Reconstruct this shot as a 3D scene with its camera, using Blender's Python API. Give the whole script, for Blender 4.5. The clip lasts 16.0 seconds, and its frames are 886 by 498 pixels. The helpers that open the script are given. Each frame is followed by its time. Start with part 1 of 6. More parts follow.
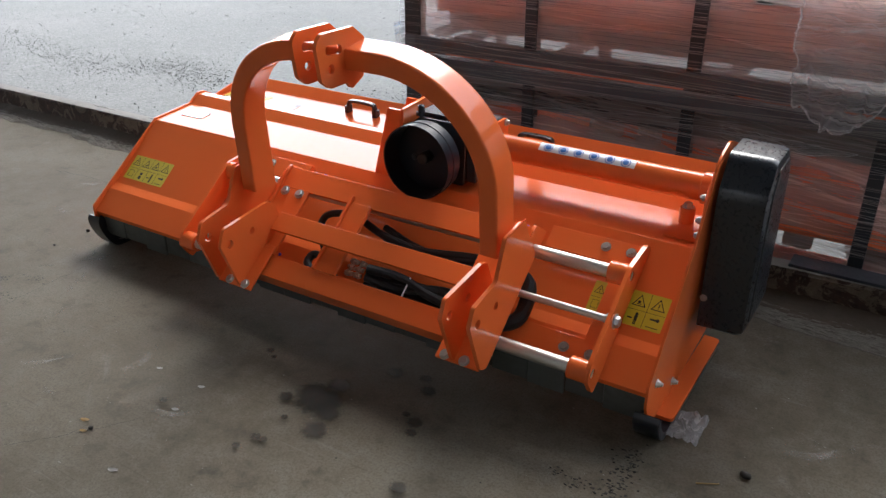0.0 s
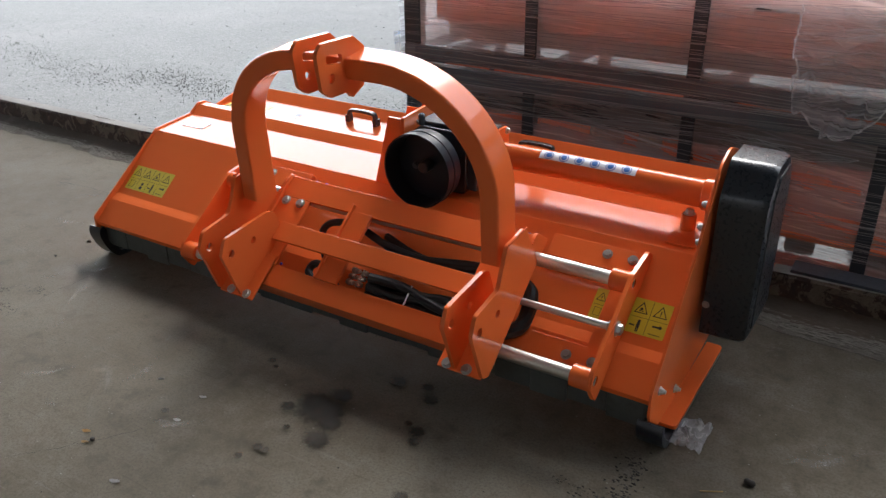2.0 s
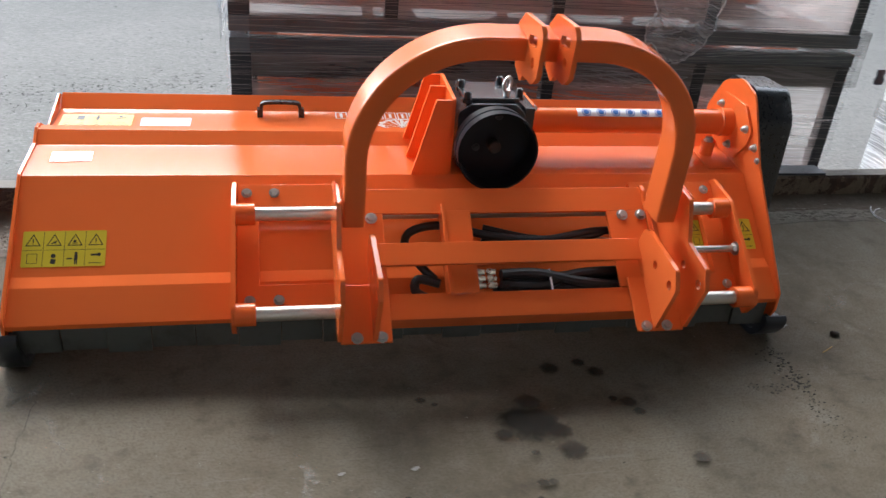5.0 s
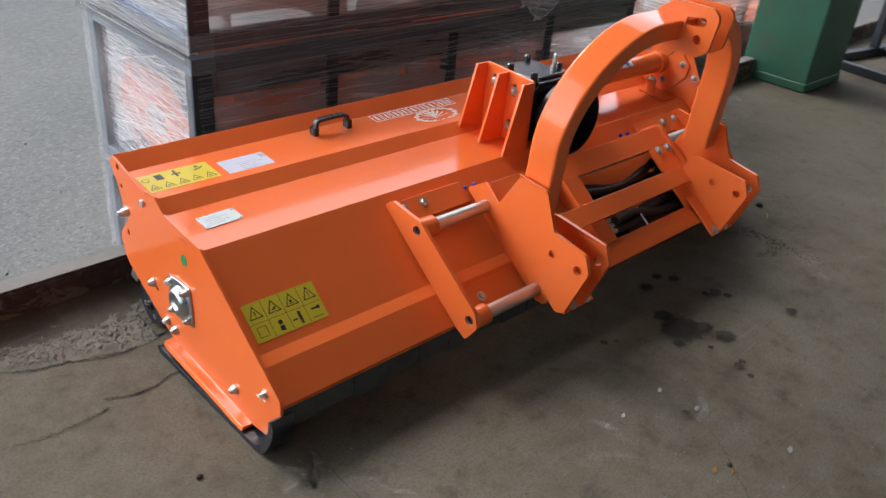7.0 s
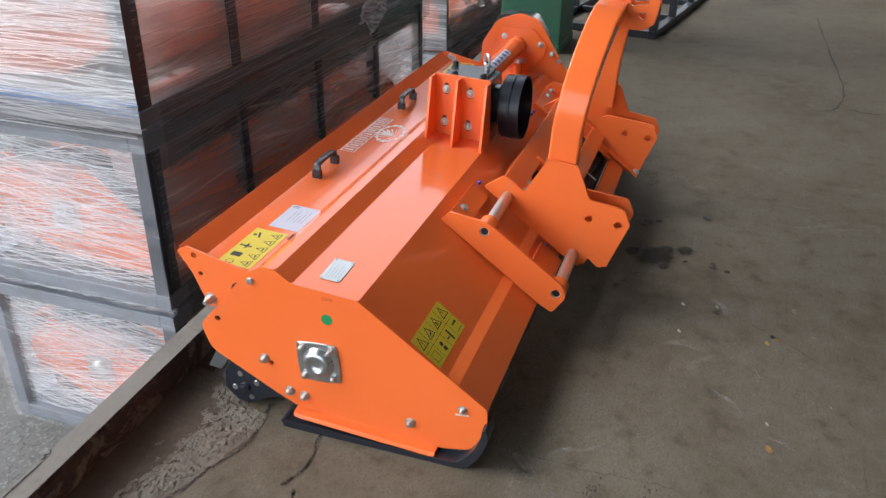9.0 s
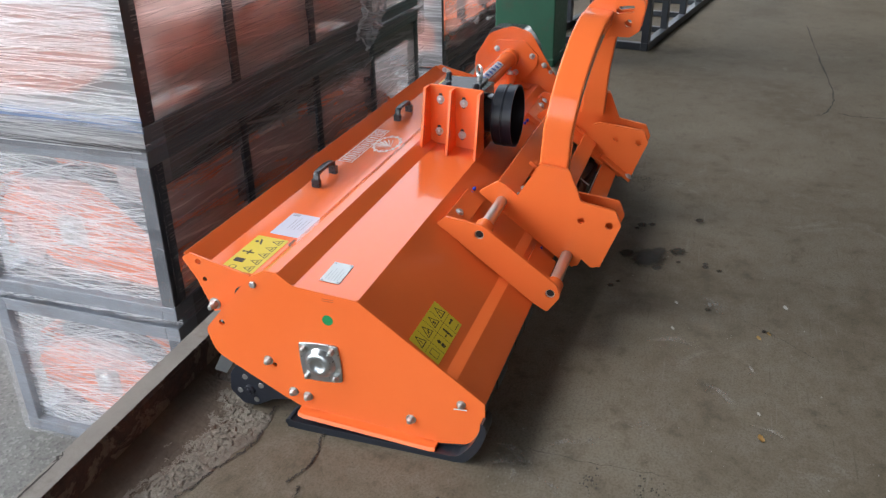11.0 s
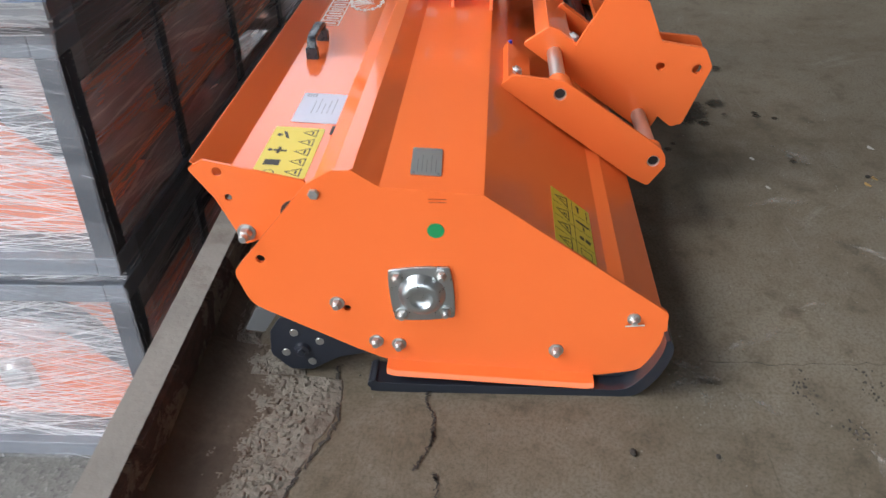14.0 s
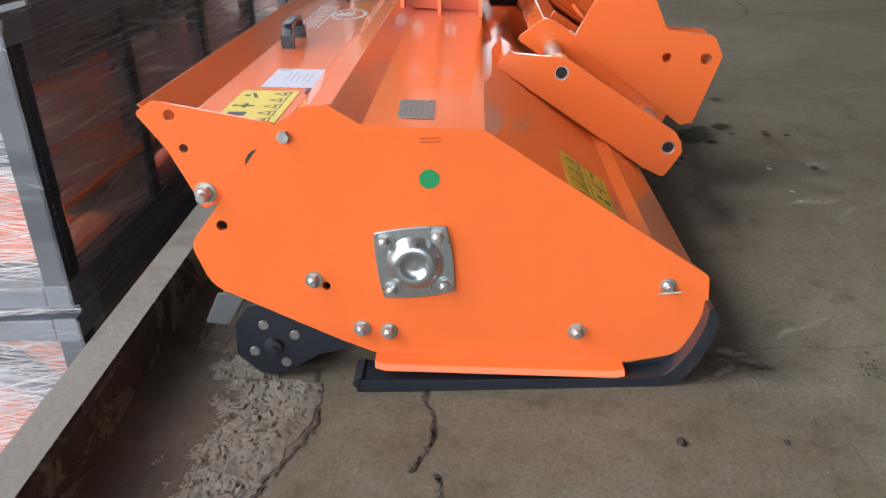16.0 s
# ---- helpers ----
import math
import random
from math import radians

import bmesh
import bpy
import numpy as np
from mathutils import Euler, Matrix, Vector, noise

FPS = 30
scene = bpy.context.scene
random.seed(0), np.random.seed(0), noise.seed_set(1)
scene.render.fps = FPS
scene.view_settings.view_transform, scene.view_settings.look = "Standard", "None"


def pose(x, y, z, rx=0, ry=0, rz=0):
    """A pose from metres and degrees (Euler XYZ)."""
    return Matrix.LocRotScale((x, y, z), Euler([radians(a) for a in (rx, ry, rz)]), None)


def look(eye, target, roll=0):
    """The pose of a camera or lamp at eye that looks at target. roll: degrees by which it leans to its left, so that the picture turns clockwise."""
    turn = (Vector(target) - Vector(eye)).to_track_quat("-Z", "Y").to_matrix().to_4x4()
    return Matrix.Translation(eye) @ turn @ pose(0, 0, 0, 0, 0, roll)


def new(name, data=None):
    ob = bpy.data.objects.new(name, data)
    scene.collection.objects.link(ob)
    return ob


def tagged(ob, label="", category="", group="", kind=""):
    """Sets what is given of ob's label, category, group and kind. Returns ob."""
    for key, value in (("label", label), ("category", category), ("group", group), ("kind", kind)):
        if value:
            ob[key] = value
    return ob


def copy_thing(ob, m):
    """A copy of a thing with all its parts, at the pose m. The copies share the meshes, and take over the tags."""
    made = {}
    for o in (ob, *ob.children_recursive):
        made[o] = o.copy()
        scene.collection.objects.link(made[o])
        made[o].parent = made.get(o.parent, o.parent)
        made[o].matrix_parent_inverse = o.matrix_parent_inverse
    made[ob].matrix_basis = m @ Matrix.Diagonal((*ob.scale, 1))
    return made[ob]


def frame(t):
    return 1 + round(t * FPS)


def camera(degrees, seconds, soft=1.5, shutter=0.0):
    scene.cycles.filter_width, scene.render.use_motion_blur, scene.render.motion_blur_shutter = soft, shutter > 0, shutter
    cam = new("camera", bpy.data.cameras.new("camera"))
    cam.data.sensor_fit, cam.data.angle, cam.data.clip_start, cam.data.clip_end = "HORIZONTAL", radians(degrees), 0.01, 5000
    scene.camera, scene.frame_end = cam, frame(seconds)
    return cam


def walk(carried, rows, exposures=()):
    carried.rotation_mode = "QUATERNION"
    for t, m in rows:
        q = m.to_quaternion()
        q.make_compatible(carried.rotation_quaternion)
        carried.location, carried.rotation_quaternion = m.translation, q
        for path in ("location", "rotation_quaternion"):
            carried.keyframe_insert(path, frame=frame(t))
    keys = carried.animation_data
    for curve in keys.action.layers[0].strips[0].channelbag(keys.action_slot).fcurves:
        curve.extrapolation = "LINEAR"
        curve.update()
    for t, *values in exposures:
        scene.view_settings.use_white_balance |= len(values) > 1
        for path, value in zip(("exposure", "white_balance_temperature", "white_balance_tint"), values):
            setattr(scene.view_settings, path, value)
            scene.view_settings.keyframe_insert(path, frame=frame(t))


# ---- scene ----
cam = camera(56.6, 16.0, 1.4, 0.4)
PATH = [
    (0, (2.673, -2.237, 1.461), (1.724, -0.728, 0.555), -0.2),
    (0.5, (2.68, -2.232, 1.467), (1.73, -0.723, 0.561), -0.4),
    (1, (2.685, -2.239, 1.471), (1.733, -0.725, 0.574), -0.4),
    (1.5, (2.682, -2.239, 1.467), (1.73, -0.724, 0.573), -0.4),
    (2, (2.671, -2.236, 1.46), (1.715, -0.72, 0.572), -0.6),
    (2.5, (2.55, -2.289, 1.465), (1.724, -0.712, 0.553), 0.5),
    (3, (2.279, -2.431, 1.467), (1.718, -0.752, 0.536), 1.9),
    (3.5, (1.968, -2.462, 1.451), (1.67, -0.719, 0.516), 3.6),
    (4, (1.555, -2.407, 1.464), (1.452, -0.644, 0.526), 4.9),
    (4.5, (1.103, -2.448, 1.448), (1.239, -0.692, 0.501), 4.9),
    (5, (0.696, -2.403, 1.441), (1.091, -0.696, 0.476), 5.1),
    (5.2, (0.53, -2.354, 1.464), (1.028, -0.675, 0.498), 5.5),
    (7.3, (-1.002, -1.676, 1.491), (0.358, -0.571, 0.526), 5.1),
    (7.5, (-1.099, -1.579, 1.471), (0.333, -0.553, 0.524), 4.8),
    (8, (-1.246, -1.245, 1.476), (0.319, -0.428, 0.536), 3.8),
    (8.5, (-1.432, -1.043, 1.484), (0.21, -0.385, 0.551), 1.8),
    (9, (-1.603, -0.919, 1.522), (0.074, -0.36, 0.587), 0.6),
    (9.2, (-1.681, -0.954, 1.507), (0.018, -0.38, 0.621), -0.7),
    (11.3, (-1.681, -0.968, 1.511), (0.014, -0.396, 0.616), -0.9),
    (11.5, (-1.699, -0.908, 1.499), (-0.003, -0.376, 0.584), -0.1),
    (12, (-1.634, -0.798, 1.439), (0.03, -0.302, 0.447), -0.4),
    (12.5, (-1.501, -0.604, 1.406), (0.14, -0.204, 0.335), -1.4),
    (13, (-1.408, -0.454, 1.36), (0.223, -0.136, 0.246), -1.8),
    (13.5, (-1.334, -0.28, 1.311), (0.307, -0.085, 0.184), -1.7),
    (14, (-1.262, -0.187, 1.145), (0.412, -0.049, 0.059), -2.0),
    (14.5, (-1.206, -0.185, 0.941), (0.536, -0.064, -0.034), -2.8),
    (15, (-1.186, -0.16, 0.815), (0.613, -0.049, -0.053), -3.2),
    (15.5, (-1.172, -0.151, 0.795), (0.643, -0.044, -0.037), -3.1),
    (16, (-1.186, -0.159, 0.785), (0.633, -0.047, -0.039), -3.2),
]
EXPO = [(0, 2.68), (2, 2.66), (3, 2.88), (3.5, 2.99), (4.2, 2.98), (5.2, 2.91), (7.5, 2.43), (9.0, 2.44), (13.0, 2.46), (16.0, 2.54)]
walk(cam, [(t, look(eye, target, roll)) for t, eye, target, roll in PATH], EXPO)

# ---- light: an overcast day that enters under the roof from the yard side and from the open end ----
world = bpy.data.worlds.new("sky")
scene.world = world
world.use_nodes = True
wn = world.node_tree.nodes
sky = wn.new("ShaderNodeTexSky")
sky.sky_type, sky.sun_disc = "NISHITA", False
sky.sun_elevation, sky.sun_rotation = radians(42), radians(-13)
sky.dust_density, sky.air_density = 1.0, 1.0
soft_sky = wn.new("ShaderNodeHueSaturation")
soft_sky.inputs["Saturation"].default_value = 0.35
world.node_tree.links.new(sky.outputs[0], soft_sky.inputs["Color"])
world.node_tree.links.new(soft_sky.outputs[0], wn["Background"].inputs[0])
wn["Background"].inputs[1].default_value = 0.15
sun = new("sun", bpy.data.lights.new("sun", "SUN"))
sun.data.energy, sun.data.angle, sun.data.color = 0.32, radians(30), (1.0, 0.985, 0.96)
sun.matrix_world = look((-2.3, 10, 9.2), (0, 0, 0))


# ---- materials ----
def nodes_of(name):
    m = bpy.data.materials.new(name)
    m.use_nodes = True
    n = m.node_tree.nodes
    return m, n, m.node_tree.links, n["Principled BSDF"]


def noise_tex(n, l, scale, detail=4.0, rough=0.6, distort=0.0, stretch=None, coord="Object"):
    co, mp, t = n.new("ShaderNodeTexCoord"), n.new("ShaderNodeMapping"), n.new("ShaderNodeTexNoise")
    l.new(co.outputs[coord], mp.inputs[0])
    if stretch:
        mp.inputs["Scale"].default_value = stretch
    l.new(mp.outputs[0], t.inputs["Vector"])
    t.inputs["Scale"].default_value, t.inputs["Detail"].default_value = scale, detail
    t.inputs["Roughness"].default_value, t.inputs["Distortion"].default_value = rough, distort
    return t


def ramp(n, l, src, stops):
    r = n.new("ShaderNodeValToRGB")
    while len(r.color_ramp.elements) < len(stops):
        r.color_ramp.elements.new(0.5)
    for e, (p, c) in zip(r.color_ramp.elements, stops):
        e.position = p
        e.color = (*c, 1) if isinstance(c, tuple) else (c, c, c, 1)
    l.new(src, r.inputs[0])
    return r


def mix_rgb(n, l, fac, a, b, mode="MIX"):
    x = n.new("ShaderNodeMix")
    x.data_type, x.blend_type = "RGBA", mode
    for sock, v in ((x.inputs[0], fac), (x.inputs[6], a), (x.inputs[7], b)):
        if hasattr(v, "links"):
            l.new(v, sock)
        else:
            sock.default_value = (*v, 1) if isinstance(v, tuple) else v
    return x.outputs[2]


def bump(n, l, p, height, strength, dist):
    b = n.new("ShaderNodeBump")
    b.inputs["Strength"].default_value, b.inputs["Distance"].default_value = strength, dist
    l.new(height, b.inputs["Height"])
    l.new(b.outputs[0], p.inputs["Normal"])


def simple(name, col, rough=0.5, metal=0.0, grain=120.0, var=0.12, bumped=0.0, coat=0.0, dirt=None, uneven=0.07):
    m, n, l, p = nodes_of(name)
    a, b = noise_tex(n, l, grain, 3), noise_tex(n, l, grain / 14, 5)
    lo, hi = tuple(c * (1 - var) for c in col), tuple(min(1, c * (1 + var)) for c in col)
    c1 = mix_rgb(n, l, b.outputs[0], lo, hi)
    if dirt:
        d = ramp(n, l, noise_tex(n, l, 7, 8, 0.7).outputs[0], [(0.52, 0.0), (0.78, 1.0)])
        c1 = mix_rgb(n, l, d.outputs[0], c1, dirt)
    l.new(c1, p.inputs["Base Color"])
    r = ramp(n, l, a.outputs[0], [(0.3, max(0.02, rough - uneven)), (0.7, min(1, rough + uneven))])
    l.new(r.outputs[0], p.inputs["Roughness"])
    p.inputs["Metallic"].default_value = metal
    p.inputs["Coat Weight"].default_value, p.inputs["Coat Roughness"].default_value = coat, 0.12
    if bumped:
        bump(n, l, p, a.outputs[0], bumped, 0.002)
    return m


def paint_material():
    """Glossy orange powder coat: orange-peel relief, faint dust."""
    m, n, l, p = nodes_of("orange_paint")
    big, peel, dust = noise_tex(n, l, 3.0, 4), noise_tex(n, l, 260, 2), noise_tex(n, l, 40, 8, 0.75)
    c = mix_rgb(n, l, big.outputs[0], (0.765, 0.141, 0.034), (0.825, 0.170, 0.042))
    d = ramp(n, l, dust.outputs[0], [(0.58, 0.0), (0.85, 0.22)])
    c = mix_rgb(n, l, d.outputs[0], c, (0.62, 0.22, 0.09))
    l.new(c, p.inputs["Base Color"])
    r = ramp(n, l, dust.outputs[0], [(0.35, 0.13), (0.8, 0.26)])
    l.new(r.outputs[0], p.inputs["Roughness"])
    p.inputs["Specular IOR Level"].default_value = 0.18
    p.inputs["Coat Weight"].default_value, p.inputs["Coat Roughness"].default_value, p.inputs["Coat IOR"].default_value = 0.42, 0.045, 1.45
    bump(n, l, p, peel.outputs[0], 0.04, 0.001)
    return m


def concrete_material():
    """Trodden brown-grey concrete: broad damp patches, pale wear, specks, scratches, fine pitting."""
    m, n, l, p = nodes_of("worn_concrete")
    broad, mid, fine = noise_tex(n, l, 0.9, 6, 0.6, 0.4), noise_tex(n, l, 9, 8, 0.68), noise_tex(n, l, 140, 4, 0.7)
    lump = noise_tex(n, l, 42, 5, 0.65, 0.3)
    c = ramp(n, l, broad.outputs[0], [(0.3, (0.080, 0.066, 0.045)), (0.52, (0.117, 0.100, 0.074)), (0.72, (0.155, 0.137, 0.105))]).outputs[0]
    c = mix_rgb(n, l, ramp(n, l, mid.outputs[0], [(0.46, 0.0), (0.66, 0.6)]).outputs[0], c, (0.155, 0.141, 0.116))
    c = mix_rgb(n, l, ramp(n, l, mid.outputs[0], [(0.30, 0.7), (0.45, 0.0)]).outputs[0], c, (0.043, 0.034, 0.026))
    pale = noise_tex(n, l, 2.3, 9, 0.75, 1.5)
    c = mix_rgb(n, l, ramp(n, l, pale.outputs[0], [(0.60, 0.0), (0.72, 0.6)]).outputs[0], c, (0.204, 0.187, 0.161))
    c = mix_rgb(n, l, ramp(n, l, lump.outputs[0], [(0.34, 0.25), (0.46, 0.0)]).outputs[0], c, (0.054, 0.043, 0.033))
    c = mix_rgb(n, l, ramp(n, l, lump.outputs[0], [(0.62, 0.0), (0.74, 0.3)]).outputs[0], c, (0.189, 0.173, 0.151))
    c = mix_rgb(n, l, ramp(n, l, fine.outputs[0], [(0.36, 0.5), (0.55, 0.0)]).outputs[0], c, (0.057, 0.048, 0.035))
    for turn_, seed in ((0.5, 1.0), (-0.8, 4.0), (1.5, 8.0)):
        s = noise_tex(n, l, 3.2, 2, 0.5, 0.0, (1.0, 26.0, 1.0))
        s.inputs["Distortion"].default_value = 0.25
        mp = s.inputs["Vector"].links[0].from_node
        mp.inputs["Rotation"].default_value, mp.inputs["Location"].default_value = (0, 0, turn_), (seed, seed, 0)
        c = mix_rgb(n, l, ramp(n, l, s.outputs[0], [(0.71, 0.0), (0.75, 0.25)]).outputs[0], c, (0.182, 0.165, 0.145))
        c = mix_rgb(n, l, ramp(n, l, s.outputs[0], [(0.25, 0.3), (0.29, 0.0)]).outputs[0], c, (0.041, 0.033, 0.025))
    l.new(c, p.inputs["Base Color"])
    l.new(ramp(n, l, mid.outputs[0], [(0.3, 0.62), (0.7, 0.88)]).outputs[0], p.inputs["Roughness"])
    p.inputs["Specular IOR Level"].default_value = 0.10
    h = mix_rgb(n, l, 0.4, mid.outputs[0], mix_rgb(n, l, 0.35, lump.outputs[0], fine.outputs[0]))
    bump(n, l, p, h, 0.32, 0.008)
    return m


def gravel_material():
    """Damp rolled gravel: grey-green fines, paler dry patches, dark and light stones."""
    m, n, l, p = nodes_of("yard_gravel")
    broad, mid, fine = noise_tex(n, l, 0.35, 6, 0.6, 0.8), noise_tex(n, l, 3.0, 8, 0.7), noise_tex(n, l, 45, 5, 0.75)
    co = n.new("ShaderNodeTexCoord")
    c = ramp(n, l, broad.outputs[0], [(0.3, (0.107, 0.110, 0.101)), (0.55, (0.133, 0.133, 0.123)), (0.72, (0.163, 0.160, 0.148))]).outputs[0]
    c = mix_rgb(n, l, ramp(n, l, mid.outputs[0], [(0.5, 0.0), (0.75, 0.6)]).outputs[0], c, (0.104, 0.104, 0.096))
    c = mix_rgb(n, l, ramp(n, l, fine.outputs[0], [(0.35, 0.45), (0.5, 0.0)]).outputs[0], c, (0.078, 0.078, 0.073))
    hs = []
    for scale, dark, light in ((38, 0.34, 0.3), (85, 0.55, 0.45)):
        vor, sep = n.new("ShaderNodeTexVoronoi"), n.new("ShaderNodeSeparateColor")
        l.new(co.outputs["Object"], vor.inputs["Vector"])
        vor.inputs["Scale"].default_value = scale
        l.new(vor.outputs["Color"], sep.inputs[0])
        c = mix_rgb(n, l, ramp(n, l, sep.outputs[0], [(0.0, dark), (0.22, 0.0)]).outputs[0], c, (0.045, 0.045, 0.045))
        c = mix_rgb(n, l, ramp(n, l, sep.outputs[1], [(0.82, 0.0), (1.0, light)]).outputs[0], c, (0.234, 0.234, 0.220))
        hs.append(vor.outputs["Distance"])
    l.new(c, p.inputs["Base Color"])
    p.inputs["Roughness"].default_value = 0.8
    bump(n, l, p, mix_rgb(n, l, 0.5, hs[0], hs[1]), 0.35, 0.008)
    return m


def film_material(name, haze, strands, milk, lines, colour=(0.82, 0.84, 0.87), back=0.35, relief=0.6):
    """Clear stretch film: see-through, with milky bands and fine bright strands along the wrap."""
    m, n, l, p = nodes_of(name)
    out = n["Material Output"]
    co, sep = n.new("ShaderNodeTexCoord"), n.new("ShaderNodeSeparateXYZ")
    l.new(co.outputs["Object"], sep.inputs[0])

    def math_(op, a, b):
        x = n.new("ShaderNodeMath")
        x.operation = op
        for sock, v in zip(x.inputs, (a, b)):
            if hasattr(v, "links"):
                l.new(v, sock)
            else:
                sock.default_value = v
        return x.outputs[0]

    u = math_("SUBTRACT", sep.outputs[0], sep.outputs[1])
    warp = noise_tex(n, l, 1.7, 3, 0.5)

    def streak(slope, us, vs, detail, lo, hi, seed):
        v = math_("ADD", math_("MULTIPLY", u, slope), sep.outputs[2])
        v = math_("ADD", v, math_("MULTIPLY", warp.outputs[0], 0.02 + 0.012 * seed))
        cmb, t = n.new("ShaderNodeCombineXYZ"), n.new("ShaderNodeTexNoise")
        l.new(math_("MULTIPLY", u, us), cmb.inputs[0])
        l.new(math_("MULTIPLY", v, vs), cmb.inputs[1])
        cmb.inputs[2].default_value = seed * 3.7
        l.new(cmb.outputs[0], t.inputs["Vector"])
        t.inputs["Scale"].default_value, t.inputs["Detail"].default_value, t.inputs["Roughness"].default_value = 1.0, detail, 0.65
        return ramp(n, l, t.outputs[0], [(lo, 0.0), (hi, 1.0)]).outputs[0]

    broad = streak(lines[0][0] * 0.4, 0.9, 10.0, 5, 0.42, 0.75, 1)
    a = math_("ADD", haze, math_("MULTIPLY", broad, milk))
    thin = None
    for k, (slope, vs, lo) in enumerate(lines):
        s = streak(slope, 0.9, vs, 1, lo, lo + 0.08, 2 + k)
        thin = s if thin is None else math_("MAXIMUM", thin, s)
    a = math_("ADD", a, math_("MULTIPLY", thin, strands))
    a = math_("MINIMUM", a, 0.93)
    p.inputs["Base Color"].default_value = (*colour, 1)
    p.inputs["Roughness"].default_value = 0.22
    p.inputs["Specular IOR Level"].default_value = 0.8
    glow = n.new("ShaderNodeBsdfTranslucent")
    glow.inputs[0].default_value = (*colour, 1)
    half, tr, mx = n.new("ShaderNodeMixShader"), n.new("ShaderNodeBsdfTransparent"), n.new("ShaderNodeMixShader")
    half.inputs[0].default_value = back
    l.new(p.outputs[0], half.inputs[1])
    l.new(glow.outputs[0], half.inputs[2])
    l.new(a, mx.inputs[0])
    l.new(tr.outputs[0], mx.inputs[1])
    l.new(half.outputs[0], mx.inputs[2])
    l.new(mx.outputs[0], out.inputs["Surface"])
    bump(n, l, p, math_("ADD", broad, thin), relief, 0.012)
    return m


ORANGE = paint_material()
CONCRETE = concrete_material()
GRAVEL = gravel_material()
FAN = [(0.30, 95, 0.60), (0.20, 120, 0.60), (0.12, 80, 0.62), (-0.14, 110, 0.62), (0.02, 130, 0.62)]
FLAT = [(0.012, 70, 0.58), (-0.01, 95, 0.58), (0.10, 60, 0.66), (-0.16, 60, 0.67)]
SLACK = [(0.16, 34, 0.64), (-0.12, 46, 0.66), (0.03, 60, 0.62)]
FILM_END = film_material("end_film", 0.11, 0.36, 0.32, FAN, (0.92, 0.94, 0.97), 0.3)
FILM_TOP = film_material("milky_end_film", 0.34, 0.30, 0.60, [(0.05, 60, 0.56), (0.0, 90, 0.56), (0.14, 80, 0.60), (-0.1, 90, 0.6)])
FILM = film_material("front_film", 0.27, 0.26, 0.32, SLACK, (0.88, 0.80, 0.79), 0.4, 0.35)
FILM_UPPER = film_material("upper_front_film", 0.46, 0.18, 0.30, SLACK, (0.95, 0.86, 0.84), 0.55, 0.3)
FILM_BAG = film_material("bag_film", 0.30, 0.3, 0.34, FAN, (0.95, 0.90, 0.89), 0.65)
# clear film given a dark colour for the gloom at the crate joints
FILM_BAND = film_material("darkened_wound_film", 0.22, 0.14, 0.26, SLACK, (0.15, 0.135, 0.135), 0.15, 0.3)
FILM_WAD = film_material("packing_wad", 0.55, 0.2, 0.3, FAN, (0.62, 0.52, 0.46), 0.3)
FILM_CLEAR = film_material("clear_film", 0.03, 0.2, 0.12, FAN)
FILM_HAZE = film_material("outer_film", 0.07, 0.12, 0.18, FAN, (0.94, 0.94, 1.0), 0.25)
FILM_LOOSE = film_material("crumpled_film", 0.20, 0.25, 0.35, FAN, (0.82, 0.84, 0.87), 0.45)
STRAND = film_material("film_strand", 0.85, 0.2, 0.1, FAN, (0.95, 0.96, 0.98), 0.4)
STRAND_DIM = film_material("fine_film_strand", 0.36, 0.2, 0.1, FLAT, (0.72, 0.71, 0.72), 0.3)
FILM_HEM = film_material("rolled_film_edge", 0.5, 0.3, 0.2, FAN)
BLUE_TAPE = film_material("blue_tinted_film", 0.03, 0.42, 0.2, [(0.03, 90, 0.55), (0.0, 60, 0.55)], (0.20, 0.34, 0.62))
BLACK = simple("black_plastic", (0.013, 0.017, 0.023), 0.28, 0, 90, 0.2, 0.0, 0.08, uneven=0.015)
BLACK_PAINT = simple("black_paint", (0.016, 0.019, 0.027), 0.36, 0, 60, 0.12, 0.03)
CAST = simple("black_cast_iron", (0.020, 0.026, 0.033), 0.25, 0, 90, 0.25, 0.02, 0.5, uneven=0.02)
GUARD = simple("matt_black_plastic", (0.007, 0.010, 0.016), 0.32, 0, 90, 0.15, 0.02, 0.0, uneven=0.03)
GUARD.node_tree.nodes["Principled BSDF"].inputs["Specular IOR Level"].default_value = 0.25
RUNNER = simple("glossy_runner_paint", (0.014, 0.018, 0.026), 0.36, 0, 30, 0.25, 0.05, 0.15, dirt=(0.03, 0.03, 0.032))
RUBBER = simple("hose_rubber", (0.011, 0.011, 0.012), 0.5, 0, 180, 0.2, 0.1)
CHROME = simple("bright_steel", (0.58, 0.57, 0.53), 0.40, 0.9, 14, 0.10)
PRESSED = simple("pressed_zinc", (0.50, 0.54, 0.56), 0.33, 0.95, 80, 0.15, 0.05)
ZINC = simple("zinc_plate", (0.50, 0.51, 0.50), 0.34, 0.85, 110, 0.2, 0.05)
BRASS = simple("zinc_fitting", (0.66, 0.62, 0.52), 0.3, 1, 110, 0.15)
FLAP = simple("galvanised_flap", (0.095, 0.106, 0.101), 0.5, 0.4, 60, 0.3, 0.2, dirt=(0.05, 0.045, 0.035))
YELLOW = simple("yellow_label", (0.62, 0.48, 0.03), 0.35, 0, 120, 0.05)
WHITE = simple("white_label", (0.78, 0.79, 0.82), 0.4, 0, 120, 0.04)
PAPER = simple("lilac_grey_paper", (0.50, 0.51, 0.60), 0.45, 0, 90, 0.05)
